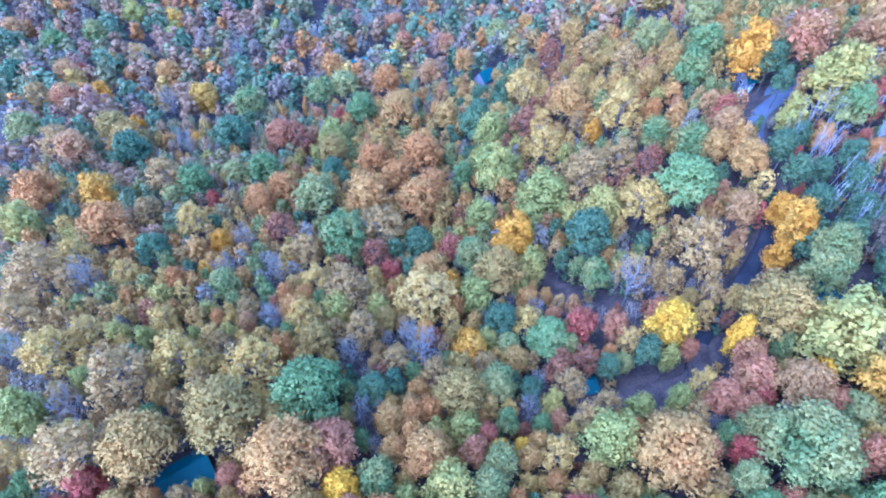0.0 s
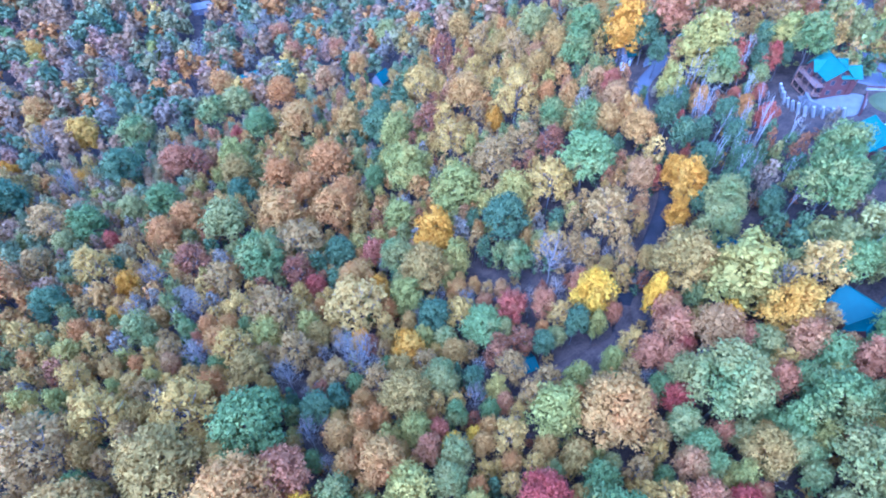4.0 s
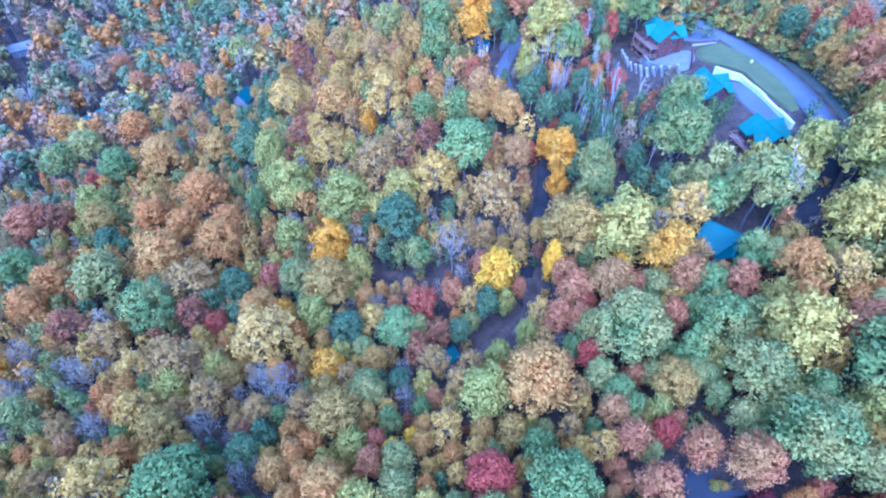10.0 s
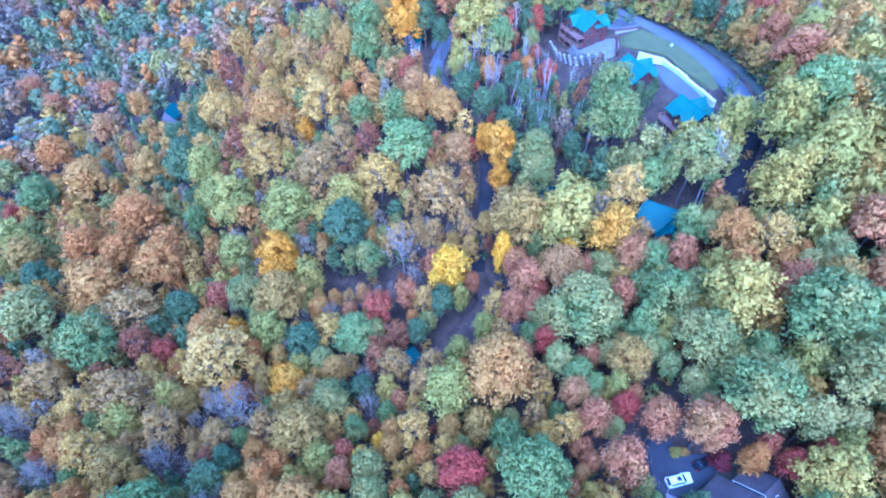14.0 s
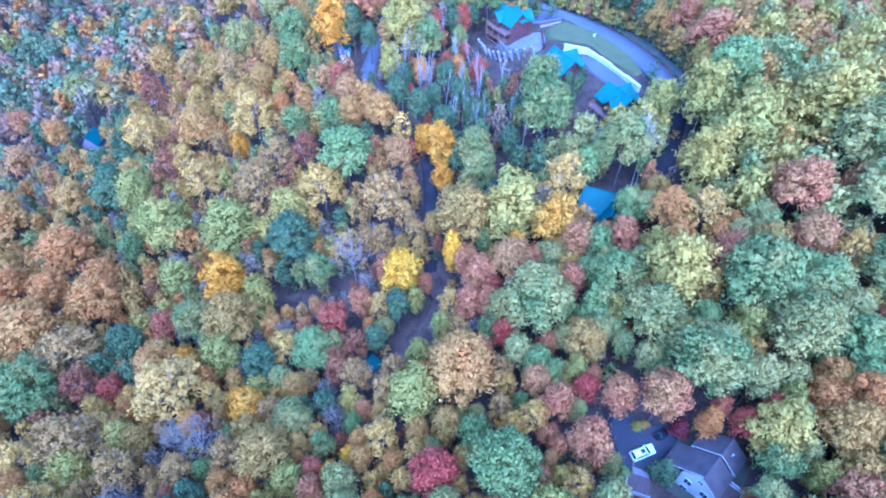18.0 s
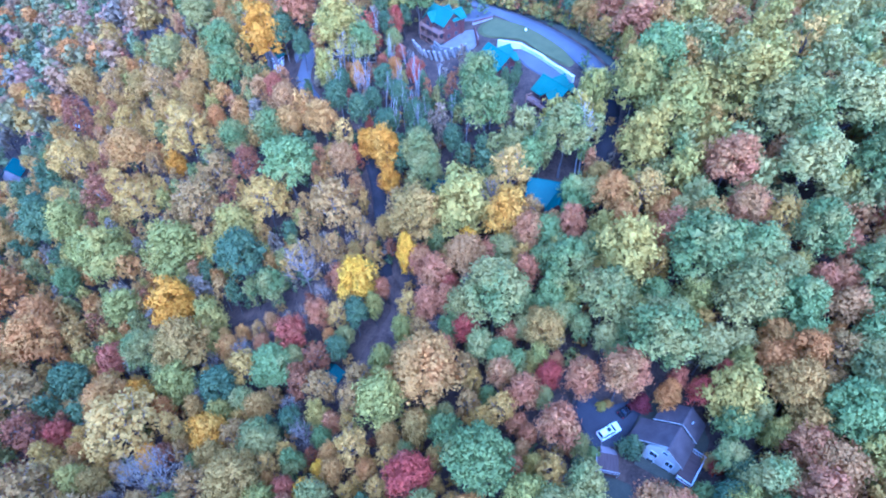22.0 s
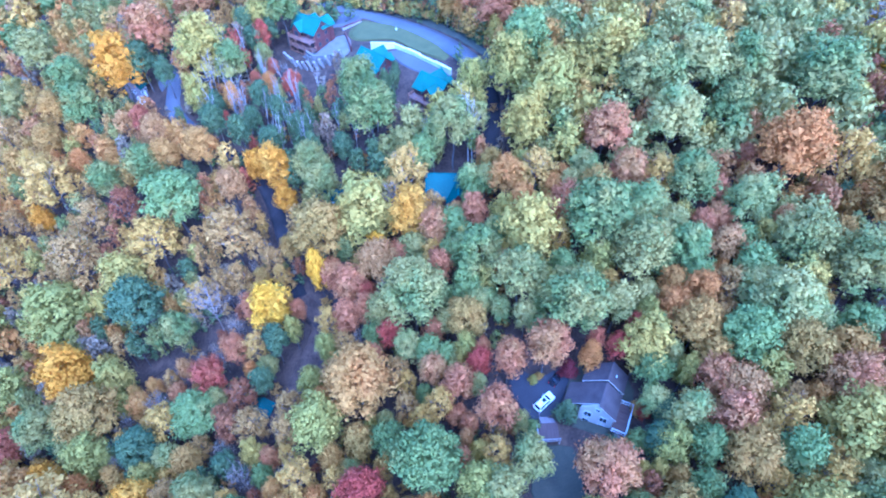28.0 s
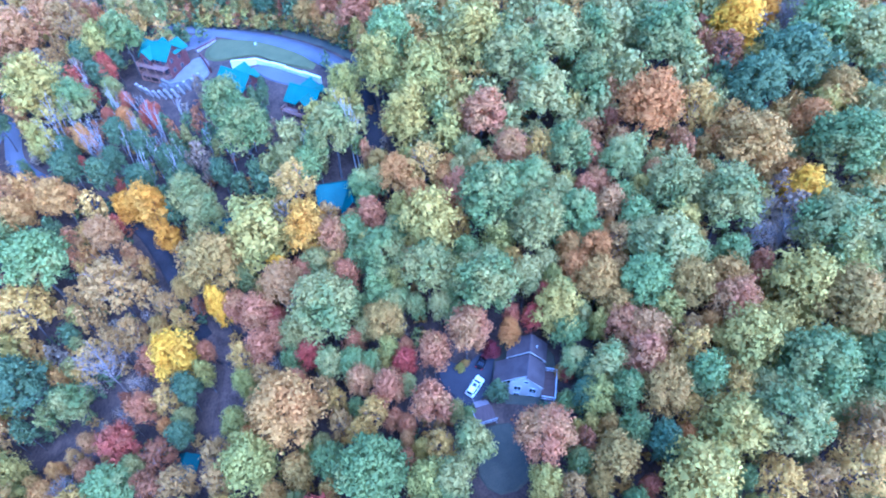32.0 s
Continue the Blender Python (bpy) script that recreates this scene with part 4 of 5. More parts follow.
# ---- vehicles ----
def car(x, y, z, turn, paint, label, suv=True, pitch=0.0, size=1.0):
    """A parked car; its nose points along +x."""
    e = tagged(new("car"), label, "car")
    e.matrix_world = pose(x, y, z, 0, pitch, turn) @ Matrix.Scale(size, 4)
    h = 1.72 if suv else 1.45
    low = prism([(-2.3, 0.35), (2.3, 0.35), (2.36, 0.75), (2.2, 0.95), (1.2, 1.06), (-2.25, 1.06), (-2.36, 0.75)], 1.84)
    bmesh.ops.bevel(low, geom=low.edges[:], offset=0.09, segments=2, affect="EDGES")
    part("body", low, paint, e)
    cab = prism([(-2.15 if suv else -1.7, 1.02), (1.15, 1.02), (0.45, h - 0.06), (0.1, h), (-1.75 if suv else -1.0, h - 0.02)], 1.62)
    for v in cab.verts:
        if v.co.z > 1.2:
            v.co.y *= 0.84
    bmesh.ops.bevel(cab, geom=cab.edges[:], offset=0.05, segments=1, affect="EDGES")
    part("cabin", cab, paint, e)

    def pane(pts, lab):
        bm = bmesh.new()
        bm.faces.new([bm.verts.new(p) for p in pts])
        bmesh.ops.solidify(bm, geom=bm.faces[:], thickness=0.03)
        part("window", bm, GLASS, e, lab)
    top = h - 0.1
    pane([(1.14, -0.7, 1.10), (1.14, 0.7, 1.10), (0.56, 0.62, top), (0.56, -0.62, top)], "dark windscreen")
    rb, rt = (-2.19, -1.83) if suv else (-1.74, -1.12)
    pane([(rb, 0.68, 1.14), (rb, -0.68, 1.14), (rt, -0.6, top - 0.05), (rt, 0.6, top - 0.05)], "dark rear window")
    for s in (-1, 1):
        pane([(0.85, s * 0.82, 1.12), (-0.35, s * 0.82, 1.12), (-0.35, s * 0.71, top - 0.02), (0.38, s * 0.71, top - 0.02)], "dark side window")
        pane([(-0.45, s * 0.82, 1.12), (-1.9 if suv else -1.4, s * 0.82, 1.12), (-1.7 if suv else -0.95, s * 0.71, top - 0.02), (-0.45, s * 0.71, top - 0.02)], "dark side window")
        part("headlight", boxes((2.25, s * 0.66, 0.8, 0.14, 0.4, 0.16), bevel=0.03), LAMPCLEAR, e)
        part("tail_light", boxes((-2.29, s * 0.78, 0.88, 0.1, 0.2, 0.3), bevel=0.02), LAMPRED, e)
        part("mirror", boxes((0.72, s * 0.98, 1.12, 0.14, 0.22, 0.15), bevel=0.03), paint, e)
        for wx in (-1.4, 1.42):
            bm = bmesh.new()
            bmesh.ops.create_cone(bm, cap_ends=True, segments=20, radius1=0.35, radius2=0.35, depth=0.22, matrix=Matrix.Translation((wx, s * 0.83, 0.35)) @ Matrix.Rotation(radians(90), 4, "X"))
            tyre = part("tyre", bm, RUBBER, e)
            bm = bmesh.new()
            bmesh.ops.create_cone(bm, cap_ends=True, segments=16, radius1=0.21, radius2=0.23, depth=0.06, matrix=Matrix.Translation((wx, s * 0.94, 0.35)) @ Matrix.Rotation(radians(90), 4, "X"))
            part("rim", bm, STEEL, tyre)
    if suv:
        part("roof_rail", boxes((-0.75, 0.6, h + 0.02, 1.9, 0.05, 0.06), (-0.75, -0.6, h + 0.02, 1.9, 0.05, 0.06)), RUBBER, e)
        part("sunroof", boxes((-0.15, 0, h - 0.03, 0.8, 0.8, 0.06), bevel=0.02), GLASS, e)
    return e


car(52.2, 4.9, -1.35, -24, WHITEPAINT, "white sport utility car parked on the drive", pitch=-6, size=0.98)
car(57.4, 4.3, -0.2, -14, BLACKPAINT, "black car parked beside a dark red tree", suv=False, size=0.86)
car(36.6, 56.2, -16.35, 172, BLACKPAINT, "black car parked on the dirt track", suv=False)
car(120.2, 48.0, 21.6, 35, BLACKPAINT, "black car parked at the lane's bend", suv=False)
car(88.6, 144.6, 6.9, 60, WHITEPAINT, "white car parked beside the pale house")
car(108.8, 147.4, 12.9, 20, WHITEPAINT, "white car parked at the lane's edge")
car(-19.6, 336, -72.0, 10, WHITEPAINT, "white car parked far off in the valley")
car(46.6, 239, -34.6, 10, WHITEPAINT, "white car far off between the trees")
KEEP_CLEAR += [(-21, 329, 3.0), (46, 234, 3.0), (88, 141, 4.0)]

box = tagged(new("utility_box"), "small white utility box on the lawn", "box")
box.location = (134.3, 81.8, land(134.3, 81.8) + 0.4)
part("body", boxes((0, 0, 0.3, 0.55, 0.4, 0.6), bevel=0.03), TRIM, box)
part("lid", boxes((0, 0, 0.62, 0.6, 0.45, 0.05), bevel=0.015), TRIM, box)

# ---- single trees, tone by tone ----
grove("brown", [(33.3, -12.8, 5.0, 12.3), (-2.4, 59.7, 8.2, 15.7), (39.2, -46.9, 6.1, 13.5), (26.0, 56.3, 7.5, 14.9), (-11.2, 63.1, 7.2, 14.5), (47.3, -55.3, 8.4, 16.2), (-63.8, 37.4, 12.9, 21.0), (-19.7, 72.6, 8.9, 16.4), (77.7, -18.0, 6.9, 14.2), (-64.0, 54.3, 13.9, 22.0), (-24.4, 84.9, 12.2, 20.2), (-48.3, 79.1, 6.2, 13.6), (59.5, 86.6, 12.3, 20.3), (-39.9, 104.9, 9.7, 17.3), (-19.3, 114.3, 15.0, 22.0), (-103.0, 75.7, 11.4, 19.3), (41.4, 123.9, 13.0, 21.1), (-98.1, 90.7, 8.9, 16.7), (51.3, 127.6, 10.3, 18.0), (-107.6, 92.1, 14.0, 22.0), (-71.4, 134.2, 8.5, 16.2), (-115.6, 101.2, 10.6, 18.6), (-96.4, 127.8, 9.5, 17.4), (44.8, 156.4, 6.4, 13.8)])
grove("brown", [(121.5, 128.3, 10.3, 18.4), (-98.7, 148.2, 14.8, 22.0), (64.7, 181.2, 10.4, 18.5), (59.0, 210.3, 10.4, 18.4), (-153.8, 177.0, 15.0, 22.0), (-189.6, 224.6, 15.0, 22.0), (-166.3, 279.1, 15.0, 22.0)])
grove("cream", [(18.3, 31.2, 4.5, 12.6), (38.3, 23.8, 5.5, 12.6), (20.7, 40.4, 7.7, 15.0), (12.9, 51.2, 4.5, 12.6), (56.7, -30.3, 7.6, 16.5), (54.6, -36.9, 6.0, 13.0), (40.9, -52.8, 8.6, 16.1), (-39.0, 58.1, 12.2, 20.2), (19.4, 76.2, 9.2, 15.0), (-55.6, 59.7, 11.5, 19.4), (-33.0, 74.9, 8.8, 17.9), (-4.7, 82.5, 14.7, 22.0), (-20.5, 88.0, 7.3, 14.6), (90.3, 22.7, 8.6, 16.1), (-33.7, 89.8, 8.6, 16.1), (82.3, 50.3, 9.5, 18.9), (-66.2, 74.2, 7.4, 14.7), (-85.3, 62.3, 11.4, 19.3), (-82.0, 69.7, 8.8, 16.3), (91.2, -64.6, 7.9, 16.9), (109.3, -32.5, 9.5, 17.2), (51.8, 105.6, 11.9, 19.9), (-85.5, 94.0, 8.0, 15.4), (-77.7, 119.4, 11.2, 19.1)])
grove("cream", [(-104.3, 102.3, 10.9, 18.7), (134.4, 58.1, 5.5, 9.3), (33.0, 147.3, 11.7, 19.6), (54.5, 146.2, 15.0, 22.0), (33.6, 160.9, 8.6, 17.7), (59.1, 160.5, 7.5, 16.3), (53.5, 168.5, 7.7, 16.6), (-26.6, 178.6, 8.6, 17.7), (20.1, 179.5, 8.4, 17.4), (50.4, 183.8, 8.2, 17.2), (30.5, 192.0, 13.7, 22.0)])
grove("gold", [(5.8, 67.5, 8.6, 16.1), (74.1, 44.9, 10.7, 18.5), (1.1, 92.2, 6.3, 13.8), (19.0, 104.7, 13.1, 21.3), (72.6, 79.2, 5.7, 12.8), (76.7, 84.3, 9.1, 16.7), (-66.7, 98.1, 4.4, 11.6), (77.2, 92.2, 5.4, 12.7), (-67.0, 111.0, 6.5, 13.7), (144.9, -37.1, 6.6, 14.1), (143.4, -49.8, 8.2, 16.0), (48.4, 148.8, 5.9, 13.0), (88.6, 148.1, 13.7, 22.0), (-117.7, 138.9, 13.3, 21.5), (-105.0, 189.8, 5.5, 12.8), (-135.5, 202.7, 7.3, 14.9), (-113.2, 225.2, 14.1, 22.0), (44.5, 281.0, 7.5, 15.1), (-166.1, 233.5, 11.0, 18.9), (-168.7, 335.7, 12.5, 20.9)])
grove("green", [(31.5, 5.7, 7.7, 15.3), (30.1, 18.7, 12.3, 20.4), (-12.0, 35.0, 7.7, 15.0), (37.3, 3.0, 7.8, 15.5), (9.7, 38.5, 7.4, 15.0), (32.6, 27.9, 7.3, 14.9), (43.4, -21.8, 5.6, 12.9), (12.1, 48.2, 5.3, 12.6), (48.3, -11.7, 4.6, 8.0), (-26.4, 50.7, 14.2, 22.0), (10.7, 56.6, 8.6, 16.0), (59.6, -10.9, 6.7, 12.0), (45.7, -42.9, 11.7, 19.7), (64.7, 5.7, 12.4, 20.5), (57.7, 35.3, 15.0, 22.0), (67.6, 16.9, 11.4, 19.4), (54.8, -47.9, 13.3, 21.5), (39.0, 62.9, 5.5, 9.5), (69.9, 27.2, 11.2, 19.1), (77.5, -2.3, 12.0, 20.0), (58.1, -57.4, 9.5, 17.5), (81.4, 7.0, 15.0, 22.0), (87.3, -27.3, 11.3, 19.2), (85.1, -37.2, 12.5, 20.6)])
grove("green", [(95.1, -7.5, 10.4, 18.1), (37.8, 87.9, 8.4, 15.0), (81.2, -54.1, 13.0, 21.1), (80.1, -61.1, 9.8, 17.0), (7.9, 100.6, 10.6, 18.6), (75.4, 69.8, 9.5, 17.4), (-56.2, 87.5, 8.5, 16.0), (94.4, 44.2, 11.9, 20.2), (89.1, 54.3, 6.9, 14.4), (78.9, 74.3, 9.4, 17.3), (-29.8, 108.8, 15.0, 22.0), (92.6, 65.4, 12.4, 20.8), (113.8, -9.7, 9.1, 17.0), (114.7, 8.2, 13.3, 21.4), (101.1, -60.0, 15.0, 22.0), (97.7, 71.4, 12.0, 20.3), (123.7, -9.8, 12.1, 20.1), (123.6, -25.5, 14.2, 22.0), (66.2, 119.6, 10.6, 18.7), (-42.1, 133.1, 15.0, 22.0), (60.6, 130.9, 9.2, 17.0), (6.2, 145.8, 7.6, 15.3), (96.7, 111.2, 9.6, 17.5), (119.1, 110.4, 9.6, 17.5)])
grove("green", [(-92.4, 138.8, 8.3, 16.0), (-65.4, 155.2, 12.3, 20.6), (-87.2, 145.7, 12.3, 20.4), (75.6, 152.1, 11.1, 19.2), (-75.6, 153.6, 9.9, 17.9), (-30.6, 172.3, 7.8, 15.5), (81.9, 162.1, 12.2, 20.2), (74.0, 189.6, 11.6, 19.8), (-36.4, 206.3, 14.6, 22.0), (91.2, 193.0, 12.7, 21.2), (-89.9, 218.0, 15.0, 22.0), (-59.7, 229.1, 12.9, 21.3), (-48.3, 235.4, 15.0, 22.0), (-174.4, 188.1, 15.0, 22.0), (27.7, 276.8, 14.4, 22.0), (-220.7, 295.3, 15.0, 22.0), (-205.1, 309.3, 15.0, 22.0)])
grove("grey", [(-16.7, 49.1, 6.2, 14.7), (-5.4, 66.2, 10.8, 18.7), (-21.4, 65.8, 7.4, 14.7), (-9.2, 72.3, 7.6, 15.0), (-41.5, 75.8, 8.0, 15.4), (-73.1, 49.0, 7.9, 16.9), (82.4, -48.0, 7.8, 15.0), (-45.0, 93.9, 8.9, 16.5), (-60.2, 96.0, 7.8, 15.2), (-95.1, 65.3, 8.4, 17.5), (-60.2, 112.1, 8.5, 15.9), (-93.6, 90.3, 10.4, 19.9), (141.8, -55.4, 9.8, 19.1), (-104.2, 180.2, 10.4, 20.0), (-126.8, 219.2, 12.1, 22.0), (-116.8, 288.9, 14.6, 23.8), (-77.8, 318.9, 15.0, 23.8), (-49.2, 340.0, 15.0, 23.8), (-31.9, 349.9, 15.0, 23.8)])
grove("lgreen", [(31.2, 9.3, 7.7, 15.4), (-0.1, 34.1, 9.1, 16.7), (33.4, -8.8, 5.9, 13.3), (36.5, -30.2, 11.3, 19.2), (47.9, -16.3, 6.4, 13.5), (29.9, 41.9, 11.8, 19.8), (44.2, -35.4, 10.5, 18.3), (62.2, -8.0, 9.2, 16.8), (58.5, -39.2, 11.2, 19.1), (76.2, 18.5, 13.2, 21.4), (-26.1, 79.6, 8.5, 16.0), (69.3, -48.4, 12.5, 20.6), (7.6, 85.5, 9.8, 17.5), (71.6, 55.1, 15.0, 22.0), (-81.9, 47.6, 10.1, 17.8), (76.6, -57.9, 8.4, 16.0), (22.9, 95.7, 8.7, 16.0), (99.6, 28.9, 11.0, 18.8), (-72.0, 84.2, 6.4, 13.6), (107.8, 26.3, 12.6, 20.6), (41.9, 108.0, 12.4, 20.4), (108.6, 46.6, 8.0, 15.7), (112.5, 38.0, 11.9, 19.9), (10.6, 119.6, 10.1, 17.8)])
grove("lgreen", [(119.1, 17.3, 15.0, 22.0), (28.5, 120.4, 14.7, 22.0), (16.9, 139.4, 14.8, 22.0), (88.1, 118.1, 7.8, 15.5), (140.0, 52.0, 9.5, 17.1), (13.7, 152.2, 8.9, 16.8), (97.1, 121.5, 15.0, 22.0), (116.5, 116.1, 8.7, 16.5), (17.0, 166.4, 12.4, 20.4), (-133.2, 121.1, 12.7, 20.8), (-45.4, 183.2, 12.2, 20.6), (-195.0, 342.2, 15.0, 22.0)])
grove("maroon", [(31.5, 64.7, 7.6, 11.0), (-19.8, 103.2, 9.4, 17.0), (-49.5, 115.5, 10.1, 17.8), (125.5, -39.0, 9.1, 16.7), (57.2, 121.2, 8.7, 16.2), (28.8, 165.1, 10.9, 19.0), (-59.7, 184.9, 11.5, 19.5), (45.2, 217.9, 11.3, 19.2)])
grove("mauve", [(44.3, 82.5, 11.3, 19.1), (81.9, -48.0, 8.7, 16.2)])
grove("olive", [(38.3, -18.9, 7.8, 15.1), (2.9, 53.0, 11.0, 19.1), (49.3, -26.4, 8.7, 16.2), (-40.7, 44.9, 14.2, 22.0), (57.4, 23.5, 9.0, 16.5), (-53.2, 38.5, 12.3, 20.4), (67.6, -15.1, 9.2, 16.8), (-29.1, 68.0, 8.7, 16.2), (68.8, -30.5, 9.4, 17.1), (83.1, -3.2, 7.1, 14.3), (67.0, -54.5, 12.6, 20.7), (65.1, 63.4, 13.5, 21.7), (13.4, 91.7, 13.2, 21.4), (98.4, -42.0, 12.8, 20.9), (118.9, -62.3, 9.4, 17.0), (139.6, 67.4, 7.2, 11.0), (66.0, 160.2, 8.6, 16.3), (-42.9, 168.6, 11.9, 20.2), (58.8, 169.7, 7.8, 15.5), (73.9, 166.0, 8.8, 16.6), (0.5, 188.3, 11.5, 19.5), (62.3, 191.6, 9.7, 17.6), (-126.7, 180.6, 13.3, 21.8), (-137.1, 188.5, 15.0, 22.0)])
grove("olive", [(56.3, 234.8, 11.4, 19.7)])
grove("orange", [(-3.6, 39.6, 9.4, 17.0), (19.6, 35.4, 4.4, 11.3), (-27.5, 36.6, 14.9, 22.0), (-11.1, 47.6, 6.2, 13.3), (38.4, 37.0, 13.8, 22.0), (59.7, -0.1, 4.3, 11.2), (62.9, -34.2, 5.1, 12.0), (75.9, -9.7, 5.8, 12.9), (87.6, 28.3, 8.6, 16.1), (-36.1, 85.6, 5.9, 13.0), (-4.4, 95.3, 9.9, 17.9), (104.8, -22.2, 13.6, 21.9), (-54.9, 94.9, 4.6, 11.5), (-71.8, 91.7, 6.3, 13.5), (109.6, -55.6, 8.5, 16.0), (-8.7, 128.8, 14.3, 22.0), (75.4, 107.1, 8.6, 16.4), (-25.5, 133.5, 14.8, 22.0), (70.9, 116.3, 8.1, 15.8), (96.3, 99.1, 4.9, 12.1), (-5.3, 138.5, 10.8, 18.6), (90.8, 108.2, 5.0, 12.2), (-60.9, 132.7, 11.1, 19.0), (-17.1, 146.8, 12.0, 20.0)])
grove("orange", [(-55.5, 141.0, 11.8, 19.8), (-101.1, 115.8, 15.0, 22.0), (64.0, 144.7, 6.1, 13.5), (-8.8, 159.6, 15.0, 22.0), (-26.7, 160.5, 12.5, 20.5), (42.5, 166.0, 13.8, 22.0), (-138.0, 137.5, 15.0, 22.0), (-19.7, 198.8, 14.5, 22.0), (-20.6, 210.0, 11.0, 19.2), (-27.9, 237.4, 15.0, 22.0), (9.1, 248.1, 10.8, 18.9), (-58.6, 263.3, 15.0, 22.0), (-135.1, 245.2, 7.3, 14.9), (67.9, 275.4, 12.9, 21.4), (43.8, 287.8, 10.4, 18.4), (-141.4, 255.3, 15.0, 22.0), (-171.1, 240.5, 7.4, 15.0)])
grove("pink", [(39.8, -7.9, 9.8, 17.5), (-20.6, 40.3, 10.7, 18.5), (43.7, 11.9, 8.2, 15.6), (45.9, 20.0, 6.9, 14.4), (47.2, 25.9, 6.5, 13.7), (53.5, 13.1, 6.9, 14.1), (57.2, 7.4, 9.2, 16.7), (60.6, -19.7, 6.7, 14.3), (52.0, 48.8, 7.2, 14.5), (57.9, 51.2, 8.5, 15.9), (38.7, 71.9, 6.7, 13.9), (59.5, 57.5, 7.4, 13.0), (73.3, -40.9, 3.8, 10.6), (79.4, 32.3, 7.1, 14.4), (85.2, -15.6, 7.2, 14.4), (94.3, 4.7, 8.6, 16.1), (100.5, 11.8, 11.2, 19.1), (106.6, -15.7, 4.5, 11.4), (69.7, 94.1, 7.9, 15.3), (133.3, 50.5, 11.6, 15.9), (75.3, 122.9, 8.3, 16.0), (138.6, 59.2, 7.4, 14.7), (98.9, 142.6, 13.6, 21.9), (116.5, 140.7, 11.4, 19.6)])
grove("pink", [(124.0, 135.0, 11.5, 19.7), (-67.9, 186.0, 12.1, 20.2), (-143.6, 170.5, 15.0, 22.0), (-7.4, 240.0, 12.1, 20.4), (-175.5, 222.5, 15.0, 22.0), (0.9, 284.1, 12.1, 20.4), (-23.8, 298.1, 13.4, 21.9), (-192.5, 253.7, 15.0, 22.0), (-32.1, 337.8, 14.8, 22.0), (-249.6, 306.0, 15.0, 22.0)])
grove("red", [(22.0, 27.1, 9.0, 16.6), (35.4, -24.5, 3.6, 10.3), (8.1, 45.2, 4.8, 12.1), (51.6, 18.4, 5.4, 12.4), (62.1, -4.2, 4.7, 11.6), (62.3, -0.1, 3.5, 11.0), (51.8, 38.2, 5.8, 12.9), (67.7, -5.5, 3.2, 10.2), (-60.8, 33.2, 7.1, 14.4), (58.2, 47.3, 5.2, 12.1), (31.5, 72.6, 8.2, 15.7), (-15.2, 97.6, 6.2, 13.4), (1.4, 106.9, 7.7, 15.1), (82.9, 96.7, 2.7, 8.2), (98.5, 93.1, 6.1, 11.8), (86.3, 107.3, 3.3, 8.8), (95.5, 103.0, 3.7, 9.2), (98.4, 105.8, 3.6, 9.0), (78.3, 131.5, 6.2, 13.3), (103.7, 113.2, 3.9, 9.4), (110.5, 111.6, 5.6, 12.9), (-79.9, 139.9, 5.5, 12.8), (151.2, 69.9, 7.7, 15.1), (-47.7, 209.3, 7.0, 14.3)])
grove("red", [(-190.8, 263.3, 9.0, 16.9)])
grove("sage", [(54.7, -12.4, 5.4, 11.0), (53.7, -17.1, 7.2, 14.5), (67.7, -22.7, 10.3, 18.0), (23.3, 70.2, 11.4, 15.0), (75.0, -27.2, 11.7, 19.6), (82.4, -9.9, 8.7, 16.2), (87.8, -0.4, 9.0, 16.5), (86.3, 36.3, 5.9, 13.2), (94.1, -17.8, 9.3, 16.9), (88.0, 49.8, 7.5, 15.2), (92.3, 48.4, 6.9, 14.4), (106.4, -0.1, 12.6, 20.7), (89.6, -65.5, 11.7, 17.0), (120.7, -1.0, 13.7, 21.9), (60.7, 105.4, 15.0, 22.0), (120.0, 37.4, 12.3, 20.4), (135.5, -59.8, 15.0, 22.0), (132.5, -69.2, 13.5, 22.0)])
grove("teal", [(15.4, 32.3, 4.5, 11.7), (41.8, -26.6, 6.7, 13.9), (48.5, -14.7, 6.0, 12.0), (54.7, -14.3, 5.0, 9.5), (-15.1, 54.8, 7.1, 14.4), (18.0, 56.4, 5.4, 12.5), (35.2, 61.1, 5.2, 12.2), (12.9, 76.3, 9.1, 16.7), (37.3, 100.0, 13.3, 21.5), (-7.6, 109.2, 9.4, 17.0), (86.6, 70.4, 5.7, 12.5), (85.5, 78.8, 5.2, 11.8), (81.8, 89.1, 6.9, 14.4), (88.3, 83.9, 5.9, 12.8), (115.4, -44.5, 12.2, 20.2), (82.3, 99.4, 7.1, 14.7), (90.5, 92.0, 6.1, 12.9), (87.2, 98.6, 5.2, 11.9), (122.0, -51.7, 14.3, 22.0), (-83.4, 105.0, 9.6, 17.3), (92.0, 99.1, 6.4, 13.9), (82.4, 108.5, 7.3, 14.9), (87.8, 111.1, 5.4, 12.1), (92.0, 133.7, 5.9, 13.3)])
grove("teal", [(-41.6, 158.7, 8.6, 16.1), (144.8, 81.9, 7.5, 12.9), (93.3, 144.3, 8.5, 16.0), (10.8, 175.3, 12.9, 21.1), (14.0, 186.0, 9.9, 17.8), (14.3, 203.4, 8.8, 16.7), (-87.5, 186.4, 15.0, 22.0), (-121.5, 170.5, 14.9, 22.0), (-218.1, 253.2, 15.0, 22.0)])
grove("yellow", [(-18.4, 33.5, 6.9, 14.1), (14.7, 43.3, 3.8, 10.5), (48.0, 68.1, 9.2, 18.2), (67.2, 50.1, 6.5, 13.6), (58.4, 60.6, 5.1, 18.0), (92.4, -52.5, 8.3, 15.7), (134.9, -42.6, 11.7, 19.7)])
